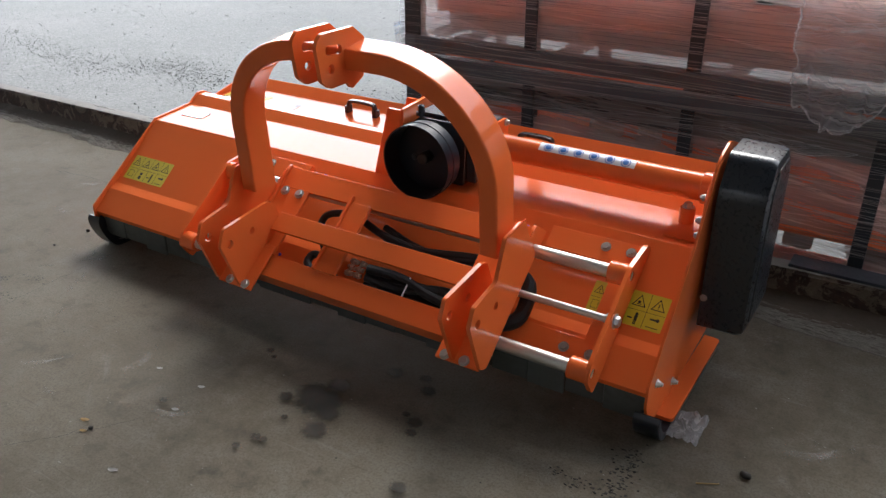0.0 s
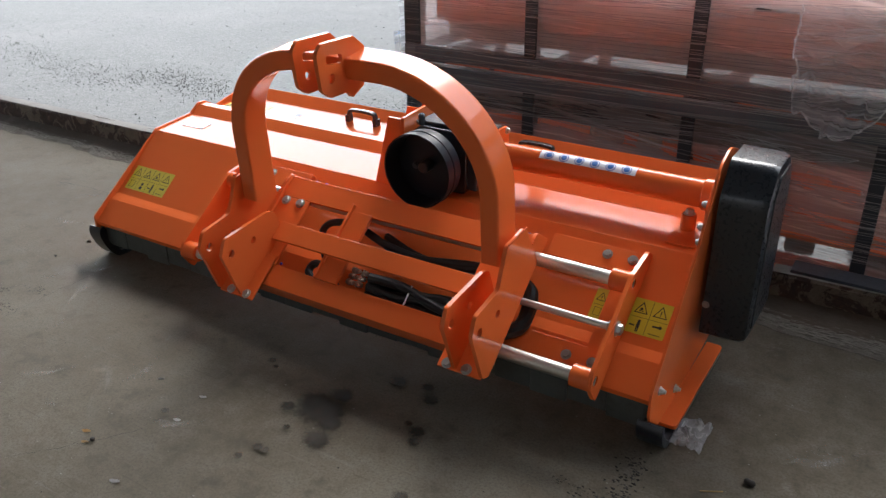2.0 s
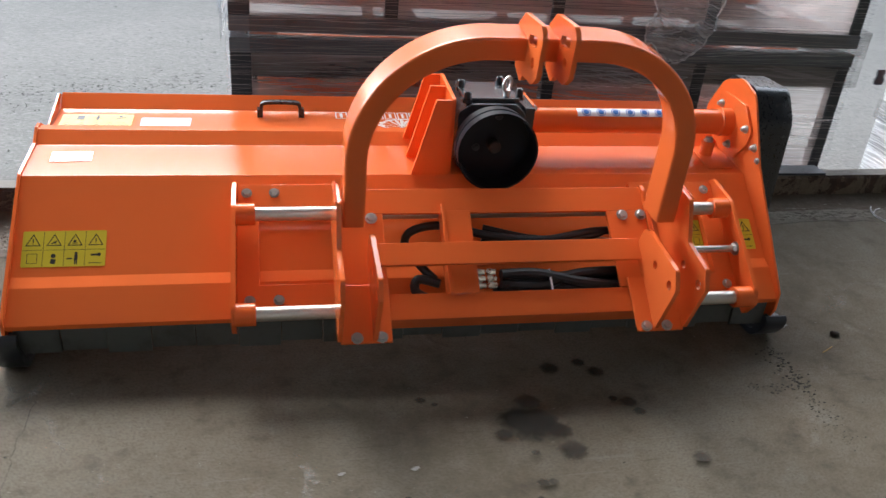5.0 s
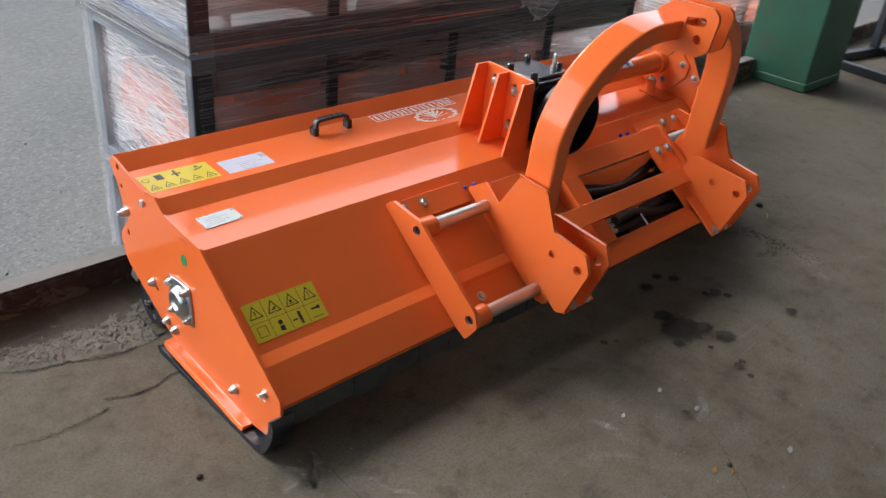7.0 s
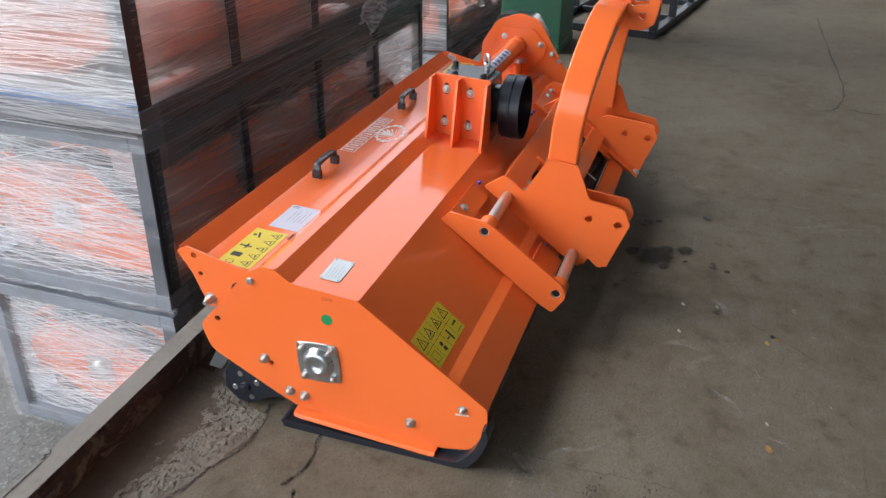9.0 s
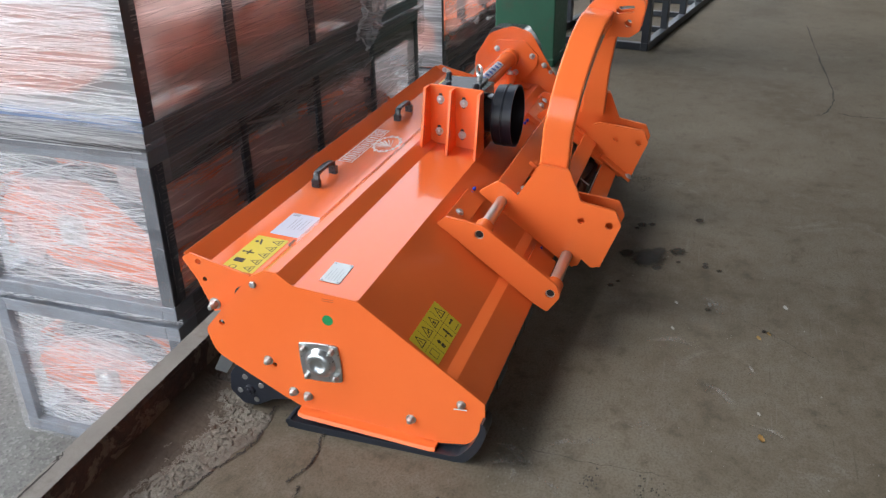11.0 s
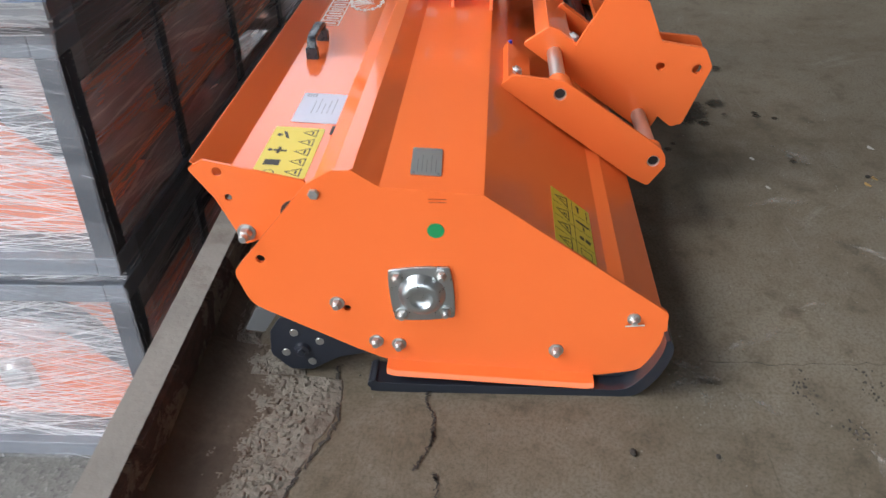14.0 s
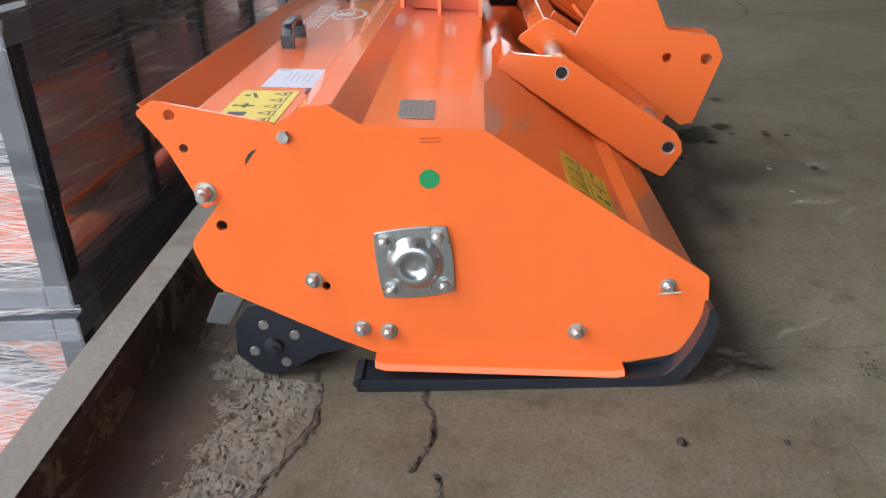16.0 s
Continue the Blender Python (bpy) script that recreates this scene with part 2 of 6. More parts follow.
SILVER = simple("silver_tag", (0.46, 0.47, 0.45), 0.36, 0.9, 70, 0.12)
INK = simple("black_ink", (0.02, 0.018, 0.015), 0.5, 0, 120, 0.1)
BLUE = simple("blue_ink", (0.02, 0.12, 0.42), 0.45, 0, 120, 0.1)
PALE = simple("pale_print", (0.80, 0.72, 0.66), 0.4, 0, 120, 0.1)
BLUECAP = simple("blue_cap", (0.012, 0.03, 0.42), 0.4, 0, 120, 0.1)
GREENDOT = simple("green_sticker", (0.006, 0.23, 0.075), 0.5, 0, 120, 0.05)
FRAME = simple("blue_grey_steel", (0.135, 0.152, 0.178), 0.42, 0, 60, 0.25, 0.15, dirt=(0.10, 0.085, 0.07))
# dark steel, also the shaded copy of the crate steel for front posts
DARK_SHADED = simple("dark_and_shaded_steel", (0.03, 0.036, 0.046), 0.42, 0, 60, 0.25, 0.15)
WRAPPED = simple("dusty_orange", (0.78, 0.20, 0.085), 0.45, 0, 12, 0.3, 0.1)
CARD = simple("grey_packing", (0.38, 0.36, 0.33), 0.8, 0, 20, 0.25, 0.3)
GREEN = simple("green_column_paint", (0.03, 0.125, 0.075), 0.5, 0, 30, 0.3, 0.2, dirt=(0.08, 0.10, 0.07))


def rust_material():
    """Dark rusted steel under a crust of dried tan dirt that flakes off in ragged patches."""
    m, n, l, p = nodes_of("rusty_kerb_steel")
    a, b, c = noise_tex(n, l, 7.0, 9, 0.72, 0.9), noise_tex(n, l, 30, 6, 0.7), noise_tex(n, l, 130, 4, 0.7)
    col = ramp(n, l, b.outputs[0], [(0.3, (0.030, 0.018, 0.015)), (0.55, (0.062, 0.034, 0.026)), (0.75, (0.11, 0.055, 0.036))]).outputs[0]
    flake = ramp(n, l, a.outputs[0], [(0.505, 0.0), (0.525, 1.0)]).outputs[0]
    tan = ramp(n, l, mix_rgb(n, l, 0.5, b.outputs[0], c.outputs[0]), [(0.35, (0.10, 0.074, 0.052)), (0.65, (0.20, 0.155, 0.112))]).outputs[0]
    col = mix_rgb(n, l, flake, col, tan)
    l.new(col, p.inputs["Base Color"])
    p.inputs["Roughness"].default_value = 0.8
    h = mix_rgb(n, l, 0.35, mix_rgb(n, l, 0.3, flake, b.outputs[0]), c.outputs[0])
    bump(n, l, p, h, 1.0, 0.010)
    return m


RUST = rust_material()
KERBTOP = simple("dusty_kerb_top", (0.165, 0.152, 0.135), 0.85, 0, 55, 0.45, 1.0, dirt=(0.085, 0.065, 0.05))


def dirt_material():
    """Dried crust that has curled and cracked into small pale flakes."""
    m, n, l, p = nodes_of("caked_dirt")
    a, b, c = noise_tex(n, l, 9, 6, 0.65, 0.5), noise_tex(n, l, 60, 6, 0.7), noise_tex(n, l, 190, 4, 0.75)
    pale = ramp(n, l, mix_rgb(n, l, 0.5, b.outputs[0], c.outputs[0]), [(0.3, (0.094, 0.082, 0.066)), (0.7, (0.193, 0.174, 0.146))]).outputs[0]
    f = ramp(n, l, a.outputs[0], [(0.36, 0.55), (0.5, 0.0)]).outputs[0]
    l.new(mix_rgb(n, l, f, pale, (0.078, 0.062, 0.046)), p.inputs["Base Color"])
    p.inputs["Roughness"].default_value = 0.95
    bump(n, l, p, mix_rgb(n, l, 0.5, b.outputs[0], c.outputs[0]), 0.8, 0.004)
    return m


DIRT = dirt_material()


def mark_material(name, colour, rough, lo, hi, fullness, grain, most=0.9):
    """A stain in unit space: full in the middle, broken up and gone towards its rim."""
    m, n, l, p = nodes_of(name)
    a, b = noise_tex(n, l, grain, 7, 0.7), noise_tex(n, l, grain * 7, 4, 0.7)
    co, ln = n.new("ShaderNodeTexCoord"), n.new("ShaderNodeVectorMath")
    ln.operation = "LENGTH"
    l.new(co.outputs["Object"], ln.inputs[0])
    rim = ramp(n, l, ln.outputs["Value"], [(0.2, fullness), (1.05, 0.0)])
    s = n.new("ShaderNodeMath")
    s.operation = "ADD"
    l.new(mix_rgb(n, l, 0.4, a.outputs[0], b.outputs[0]), s.inputs[0])
    l.new(rim.outputs[0], s.inputs[1])
    f = ramp(n, l, s.outputs[0], [(lo, 0.0), (hi, most)])
    p.inputs["Base Color"].default_value = (*colour, 1)
    p.inputs["Roughness"].default_value = rough
    p.inputs["Specular IOR Level"].default_value = 0.1
    tr, mx = n.new("ShaderNodeBsdfTransparent"), n.new("ShaderNodeMixShader")
    l.new(f.outputs[0], mx.inputs[0])
    l.new(tr.outputs[0], mx.inputs[1])
    l.new(p.outputs[0], mx.inputs[2])
    l.new(mx.outputs[0], n["Material Output"].inputs["Surface"])
    return m


OIL = mark_material("oil_stain", (0.036, 0.031, 0.025), 0.6, 0.58, 0.76, 0.40, 2.6, 0.76)
GRIME = mark_material("grimy_mark", (0.035, 0.032, 0.024), 0.9, 0.74, 0.88, 0.18, 3.5)
SCUFF = mark_material("pale_scuff", (0.40, 0.385, 0.36), 0.9, 0.72, 0.88, 0.22, 3.0)
EARTH = simple("brown_earth", (0.060, 0.043, 0.029), 0.85, 0, 60, 0.6, 1.0, dirt=(0.10, 0.078, 0.055))
CRACK = simple("crack_shadow", (0.03, 0.026, 0.022), 0.95, 0, 60, 0.3)
WALLP = simple("grey_wall_plaster", (0.56, 0.55, 0.52), 0.8, 0, 12, 0.25, 0.3)
BACKWALL = simple("dull_wall_plaster", (0.44, 0.43, 0.41), 0.85, 0, 12, 0.25, 0.3)
ROOF = simple("roof_sheet", (0.22, 0.22, 0.215), 0.55, 0.0, 12, 0.2, 0.2)
DARKSTONE = simple("dark_stone", (0.085, 0.085, 0.08), 0.85, 0, 25, 0.5)
STONE = simple("grey_stone", (0.16, 0.16, 0.15), 0.85, 0, 25, 0.6)
DEBRIS = simple("pale_debris", (0.19, 0.178, 0.155), 0.9, 0, 60, 0.4)


# ---- mesh helpers ----
def finish(name, bm, mat, smooth=35.0, bevel=0.0, bevel_angle=30.0):
    bmesh.ops.recalc_face_normals(bm, faces=bm.faces)
    me = bpy.data.meshes.new(name)
    bm.to_mesh(me)
    bm.free()
    me.materials.append(mat)
    if smooth:
        me.polygons.foreach_set("use_smooth", [True] * len(me.polygons))
        me.set_sharp_from_angle(angle=radians(smooth))
    ob = new(name, me)
    if bevel:
        mod = ob.modifiers.new("edge", "BEVEL")
        mod.width, mod.segments, mod.limit_method, mod.angle_limit = bevel, 2, "ANGLE", radians(bevel_angle)
        mod.use_clamp_overlap = True
        mod.harden_normals = True
    return ob


def part(name, bm, mat, parent, label="", bevel=0.0, smooth=35.0):
    ob = finish(name, bm, mat, smooth, bevel, 8.0 if smooth < 10 else 30.0)
    ob.parent = parent
    if parent.type == "EMPTY":
        ob.matrix_parent_inverse = Matrix.Translation(parent.location).inverted()
    return tagged(ob, label)


def thing(name, base, label, category, group="", kind=""):
    ob = new(name)
    ob.location, ob.empty_display_size = base, 0.1
    return tagged(ob, label, category, group, kind)


def add_box(bm, lo, hi, m=None):
    c = [(x, y, z) for x in (lo[0], hi[0]) for y in (lo[1], hi[1]) for z in (lo[2], hi[2])]
    v = [bm.verts.new(m @ Vector(p) if m else p) for p in c]
    for f in ((0, 1, 3, 2), (4, 6, 7, 5), (0, 4, 5, 1), (2, 3, 7, 6), (0, 2, 6, 4), (1, 5, 7, 3)):
        bm.faces.new([v[i] for i in f])
    return bm


def frame_of(a, b):
    w = (Vector(b) - Vector(a)).normalized()
    u = w.cross((0, 0, 1) if abs(w.z) < 0.9 else (1, 0, 0)).normalized()
    return u, w.cross(u), w


def add_lathe(bm, a, b, rows, seg=24, caps=True):
    """Rings of (share of the way from a to b, radius)."""
    a, b = Vector(a), Vector(b)
    u, v, w = frame_of(a, b)
    rings = []
    for s, r in rows:
        c = a.lerp(b, s)
        rings.append([bm.verts.new(c + r * (math.cos(k) * u + math.sin(k) * v)) for k in (2 * math.pi * i / seg for i in range(seg))])
    for p, q in zip(rings, rings[1:]):
        for i in range(seg):
            j = (i + 1) % seg
            bm.faces.new((p[i], p[j], q[j], q[i]))
    if caps:
        bm.faces.new(rings[0][::-1])
        bm.faces.new(rings[-1])
    return bm


def add_cyl(bm, a, b, r, seg=24):
    return add_lathe(bm, a, b, [(0, r), (1, r)], seg)


def circle(c, r, n=14, start=0.0):
    return [(c[0] + r * math.cos(start + 2 * math.pi * i / n), c[1] + r * math.sin(start + 2 * math.pi * i / n)) for i in range(n)]


def rounded(pts, radii, steps=5):
    """A closed outline with its corners rounded off."""
    out, n = [], len(pts)
    for i, p in enumerate(pts):
        r = radii[i] if isinstance(radii, (list, tuple)) else radii
        a, p0, b = Vector(pts[i - 1]), Vector(p), Vector(pts[(i + 1) % n])
        if r <= 0:
            out.append(tuple(p0))
            continue
        d1, d2 = (a - p0).normalized(), (b - p0).normalized()
        ang = d1.angle(d2)
        t = min(r / math.tan(ang / 2), 0.49 * (a - p0).length, 0.49 * (b - p0).length)
        p1, p2 = p0 + d1 * t, p0 + d2 * t
        for k in range(steps + 1):
            s = k / steps
            out.append(tuple((1 - s) ** 2 * p1 + 2 * s * (1 - s) * p0 + s * s * p2))
    return out


def add_plate(bm, outline, lo, hi, holes=(), to3=None):
    """A flat plate: an outline in (y, z) with round holes, from x = lo to x = hi; to3 maps (depth, a, b) to space."""
    to3 = to3 or (lambda x, a, b: (x, a, b))
    loops = [list(outline)] + [list(h) for h in holes]
    if not holes:
        lo_v = [bm.verts.new(to3(lo, *p)) for p in outline]
        hi_v = [bm.verts.new(to3(hi, *p)) for p in outline]
        bm.faces.new(lo_v[::-1])
        bm.faces.new(hi_v)
        rings = [(lo_v, hi_v)]
    else:
        rings = []
        for x in (lo, hi):
            edges, vs = [], []
            for lp in loops:
                v = [bm.verts.new(to3(x, *p)) for p in lp]
                vs.append(v)
                edges += [bm.edges.new((v[i], v[(i + 1) % len(v)])) for i in range(len(v))]
            bmesh.ops.triangle_fill(bm, use_beauty=True, use_dissolve=False, edges=edges)
            rings.append(vs)
        rings = list(zip(*rings))
    for a, b in rings:
        for i in range(len(a)):
            j = (i + 1) % len(a)
            bm.faces.new((a[i], a[j], b[j], b[i]))
    return bm


def add_sheet(bm, profile, lo, hi, thick, steps=1):
    """A folded sheet: an open profile in (y, z), drawn along x, with its thickness below."""
    pts = [Vector(p) for p in profile]
    norm = []
    for i in range(len(pts)):
        d = (pts[min(i + 1, len(pts) - 1)] - pts[max(i - 1, 0)]).normalized()
        norm.append(Vector((d.y, -d.x)))
    if sum(v.y for v in norm) > 0:
        norm = [-v for v in norm]
    low = [p + v * thick for p, v in zip(pts, norm)]
    return add_plate_strip(bm, pts, low, lo, hi)


def add_plate_strip(bm, top, low, lo, hi):
    g = [[bm.verts.new((x, p[0], p[1])) for p in row] for x in (lo, hi) for row in (top, low)]
    n = len(top)
    for i in range(n - 1):
        bm.faces.new((g[0][i], g[0][i + 1], g[2][i + 1], g[2][i]))
        bm.faces.new((g[1][i], g[3][i], g[3][i + 1], g[1][i + 1]))
        bm.faces.new((g[0][i], g[1][i], g[1][i + 1], g[0][i + 1]))
        bm.faces.new((g[2][i], g[2][i + 1], g[3][i + 1], g[3][i]))
    for i in (0, n - 1):
        bm.faces.new((g[0][i], g[2][i], g[3][i], g[1][i]))
    return bm


def add_sweep(bm, path, section, ups):
    """A closed section (side, up) carried along a path; ups gives the up direction."""
    rings = []
    for i, p in enumerate(path):
        d = (Vector(path[min(i + 1, len(path) - 1)]) - Vector(path[max(i - 1, 0)])).normalized()
        up = Vector(ups(i) if callable(ups) else ups)
        side = d.cross(up).normalized()
        up = side.cross(d).normalized()
        rings.append([bm.verts.new(Vector(p) + a * side + b * up) for a, b in section])
    k = len(section)
    for p, q in zip(rings, rings[1:]):
        for i in range(k):
            j = (i + 1) % k
            bm.faces.new((p[i], p[j], q[j], q[i]))
    bm.faces.new(rings[0][::-1])
    bm.faces.new(rings[-1])
    return bm


def spline(pts, n=10):
    """A smooth curve through points (Catmull-Rom)."""
    P = [Vector(p) for p in pts]
    P = [2 * P[0] - P[1]] + P + [2 * P[-1] - P[-2]]
    out = []
    for i in range(1, len(P) - 2):
        a, b, c, d = P[i - 1:i + 3]
        for k in range(n):
            t = k / n
            out.append(0.5 * (2 * b + (c - a) * t + (2 * a - 5 * b + 4 * c - d) * t * t + (3 * b - a - 3 * c + d) * t ** 3))
    return out + [P[-2]]


def add_bolt(bm, at, way, r=0.0095, h=0.008, washer=True, stud=0.0):
    """A hexagon head on a washer, with a stud that sticks out where there is one."""
    at, way = Vector(at), Vector(way).normalized()
    if washer:
        add_cyl(bm, at, at + way * 0.0022, r * 1.35, 16)
    add_lathe(bm, at, at + way * h, [(0, r), (0.8, r), (1, r * 0.86)], 6)
    if stud:
        add_lathe(bm, at + way * h * 0.9, at + way * (h + 0.0025), [(0, r * 0.8), (0.7, r * 0.8), (1, r * 0.7)], 12)
        add_lathe(bm, at + way * h * 0.9, at + way * (h + stud), [(0, r * 0.62), (0.85, r * 0.62), (1, r * 0.5)], 10)
    return bm


# ---- structure: the shed with its loading edge, and the yard below ----
YARD = -0.83


def kerb_y(x):
    return 0.43 + 0.022 * x


def flat(name, lo, hi, mat, label, cat):
    return tagged(finish(name, add_box(bmesh.new(), lo, hi), mat, 0), label, cat, kind="structure")


bm = bmesh.new()
bmesh.ops.create_grid(bm, x_segments=60, y_segments=40, size=0.5)
for v in bm.verts:
    x, y = -9 + 24 * (v.co.x + 0.5), -9 + (9 + kerb_y(-9 + 24 * (v.co.x + 0.5)) + 0.02) * (v.co.y + 0.5)
    v.co = (x, y, 0)
ret = bmesh.ops.extrude_face_region(bm, geom=list(bm.faces))
for g in ret["geom"]:
    if isinstance(g, bmesh.types.BMVert):
        g.co.z = -0.82
floor = tagged(finish("floor", bm, CONCRETE, 0), "worn stained brown-grey concrete workshop floor", "floor", kind="structure")

bm = bmesh.new()
bmesh.ops.create_grid(bm, x_segments=80, y_segments=80, size=150)
for v in bm.verts:
    v.co.z = YARD + 0.0
    v.co.y += 150.0
ground = tagged(finish("ground", bm, GRAVEL, 0), "pale grey gravel yard below the loading edge", "ground", kind="structure")
flat("ground_behind", (-150, -150, -0.95), (150, 0.0, -0.84), GRAVEL, "pale grey gravel ground under the shed", "ground")

# rusty steel edge beam with a dusty top
bm = bmesh.new()
n_k = 90
rows = []
for i in range(n_k + 1):
    x = -9 + 24 * i / n_k
    y = kerb_y(x)
    w = 0.004 * noise.noise((x * 3, 0, 0))
    rows.append([bm.verts.new(p) for p in ((x, y + w, -0.02), (x, y + w, 0.112), (x, y + 0.012, 0.12), (x, y + 0.066, 0.12), (x, y + 0.072, 0.112), (x, y + 0.072, -0.83))])
for a, b in zip(rows, rows[1:]):
    for i in range(5):
        bm.faces.new((a[i], b[i], b[i + 1], a[i + 1]))
kerb = tagged(finish("kerb", bm, RUST, 30), "rusty steel edge beam along the loading edge", "kerb", kind="structure")
bm = bmesh.new()
for i in range(n_k):
    x0, x1 = -9 + 24 * i / n_k, -9 + 24 * (i + 1) / n_k
    v = [bm.verts.new(p) for p in ((x0, kerb_y(x0) + 0.006, 0.1235), (x1, kerb_y(x1) + 0.006, 0.1235), (x1, kerb_y(x1) + 0.069, 0.1235), (x0, kerb_y(x0) + 0.069, 0.1235))]
    bm.faces.new(v)
bmesh.ops.remove_doubles(bm, verts=bm.verts, dist=1e-4)
tagged(part("kerb_top", bm, KERBTOP, kerb), "dusty grey upper face")

# unseen closing walls, placed and toned to limit light on plate and front
flat("wall_west", (-9.2, -9.2, -0.9), (-9, -2.6, 5.2), BACKWALL, "plain grey unseen wall added to close the shed", "wall")
flat("wall_back", (-9, -9.2, 0), (15, -9, 5.2), BACKWALL, "plain grey unseen wall added to close the shed", "wall")
# unseen far end wall; its wide opening is added to brighten the floor
bm = add_box(bmesh.new(), (15, -9.2, -0.9), (15.2, -2.4, 5.2))
add_box(bm, (15, 1.6, -0.9), (15.2, 2.2, 5.2))
add_box(bm, (15, -2.4, 3.4), (15.2, 1.6, 5.2))
add_box(bm, (15, -2.4, -0.9), (15.2, 1.6, 1.0))
tagged(finish("wall_end", bm, WALLP, 0), "plain grey unseen end wall with a wide opening added for light", "wall", kind="structure")
# unseen wall, its height set to keep bright sky out of the housing's sheen
flat("sky_blocker", (-10, 22, -0.9), (45, 22.4, 15.6), WALLP, "plain grey unseen wall added across the yard to block sky reflections", "wall")
# added closing wall, in the darker roof grey to keep reflections down
flat("wall_yard", (15.3, 0.8, -0.9), (15.6, 16.0, 6.0), ROOF, "plain grey wall added to close the east side of the yard", "wall")
# unseen roof; openings over the back and its stepped edge are added to shape light
bm = add_box(bmesh.new(), (-9.5, -7.2, 5.2), (3.9, 2.6, 5.2 + 0.15))
add_box(bm, (3.9, -7.2, 5.2), (15.2, 0.5, 5.2 + 0.15))
add_box(bm, (-9.5, -9.2, 5.2), (15.2, -8.6, 5.2 + 0.15))
for x0, x1 in ((-9.5, 0.6), (4.6, 15.2)):
    add_box(bm, (x0, -8.6, 5.2), (x1, -7.2, 5.2 + 0.15))
tagged(finish("unseen_roof", bm, ROOF, 0), "unseen grey sheet roof of the shed with openings added for fill light", "roof", kind="structure")


def column(x, y):
    bm = add_box(bmesh.new(), (x - 0.25, y - 0.22, 0), (x + 0.25, y + 0.22, 5.2))
    add_box(bm, (x - 0.256, y - 0.226, 0), (x + 0.256, y + 0.226, 0.06))
    ob = finish("column", bm, GREEN, 0, 0.012)
    return tagged(ob, "square green-painted concrete column beside the loading edge", "column", kind="structure")


column(4.5, 0.39)

# ---- the flail mower ----
L = 2.207          # length between the side plates
mower = thing("flail_mower", (1.1, -0.05, 0), "new orange flail mower with black gearbox on the concrete floor", "flail mower")
PROFILE = [(0.15, 0.452), (0.107, 0.481), (0.074, 0.48), (0.028, 0.449), (-0.158, 0.433), (-0.392, 0.246), (-0.425, 0.232), (-0.503, 0.165), (-0.497, 0.148)]
bm = bmesh.new()
add_sheet(bm, PROFILE, 0.008, L - 0.008, 0.005)
housing = part("housing", bm, ORANGE, mower, "folded glossy orange sheet-metal housing", 0.005, 8)

PLATE = [(0.318, 0.27), (0.157, 0.46), (0.108, 0.487), (0.074, 0.487), (0.027, 0.455), (-0.158, 0.439), (-0.507, 0.186), (-0.509, 0.125),
         (-0.47, 0.045), (-0.385, 0.03), (0.04, 0.062), (0.096, 0.088), (0.295, 0.195)]
PLATE_R = [0.03, 0.012, 0.008, 0.008, 0.006, 0.006, 0.012, 0.03, 0.05, 0.01, 0.01, 0.02, 0.06]
bm = bmesh.new()
add_plate(bm, rounded(PLATE, PLATE_R), 0, 0.008, [circle((0.262, 0.30), 0.009), circle((0.107, 0.188), 0.007)])
side_l = part("side_plate", bm, ORANGE, mower, "flat orange end plate", 0.0015)
# outward foot of the side plate
bm = bmesh.new()
rows = []
for y, z0, z1 in ((0.036, 0.066, 0.048), (0.02, 0.062, 0.042), (-0.36, 0.036, 0.018), (-0.376, 0.034, 0.021)):
    rows.append([bm.verts.new(p) for p in ((0.004, y, z0), (-0.004, y, z0 - 0.004), (-0.026, y, z1 + 0.012), (-0.031, y, z1), (-0.02, y, z1), (0.004, y, z1))])
for a, b in zip(rows, rows[1:]):
    for i in range(6):
        bm.faces.new((a[i], a[(i + 1) % 6], b[(i + 1) % 6], b[i]))
bm.faces.new(rows[0])
bm.faces.new(rows[-1])
part("foot", bm, ORANGE, side_l, "", 0.002)

RIGHT = [(0.318, 0.27), (0.165, 0.47), (0.16, 0.56), (0.09, 0.67), (-0.02, 0.709), (-0.112, 0.682), (-0.16, 0.605), (-0.235, 0.485), (-0.507, 0.186), (-0.509, 0.125),
         (-0.47, 0.045), (-0.385, 0.03), (0.04, 0.062), (0.096, 0.088), (0.295, 0.195)]
RIGHT_R = [0.03, 0.05, 0.06, 0.08, 0.08, 0.06, 0.08, 0.10, 0.012, 0.03, 0.05, 0.01, 0.01, 0.02, 0.06]
bm = bmesh.new()
add_plate(bm, rounded(RIGHT, RIGHT_R), L - 0.008, L)
side_r = part("side_plate", bm, ORANGE, mower, "tall orange drive-side plate with a rounded top", 0.0015)
bm = bmesh.new()
add_plate(bm, rounded([(L - 0.004, -0.405), (L + 0.046, -0.405), (L + 0.046, 0.062), (L - 0.004, 0.062)], [0.002, 0.016, 0.016, 0.002]), 0.026, 0.038, to3=lambda d, a, b: (a, b, d))
part("foot", bm, ORANGE, side_r, "", 0.003)

# black belt cover
bm = bmesh.new()


def stadium(c0, r0, c1, r1, n=16):
    out = [(c0[0] + r0 * math.cos(a), c0[1] + r0 * math.sin(a)) for a in (math.pi * (i / n) for i in range(n + 1))]
    return out + [(c1[0] + r1 * math.cos(a), c1[1] + r1 * math.sin(a)) for a in (math.pi + math.pi * (i / n) for i in range(n + 1))]


prev = None
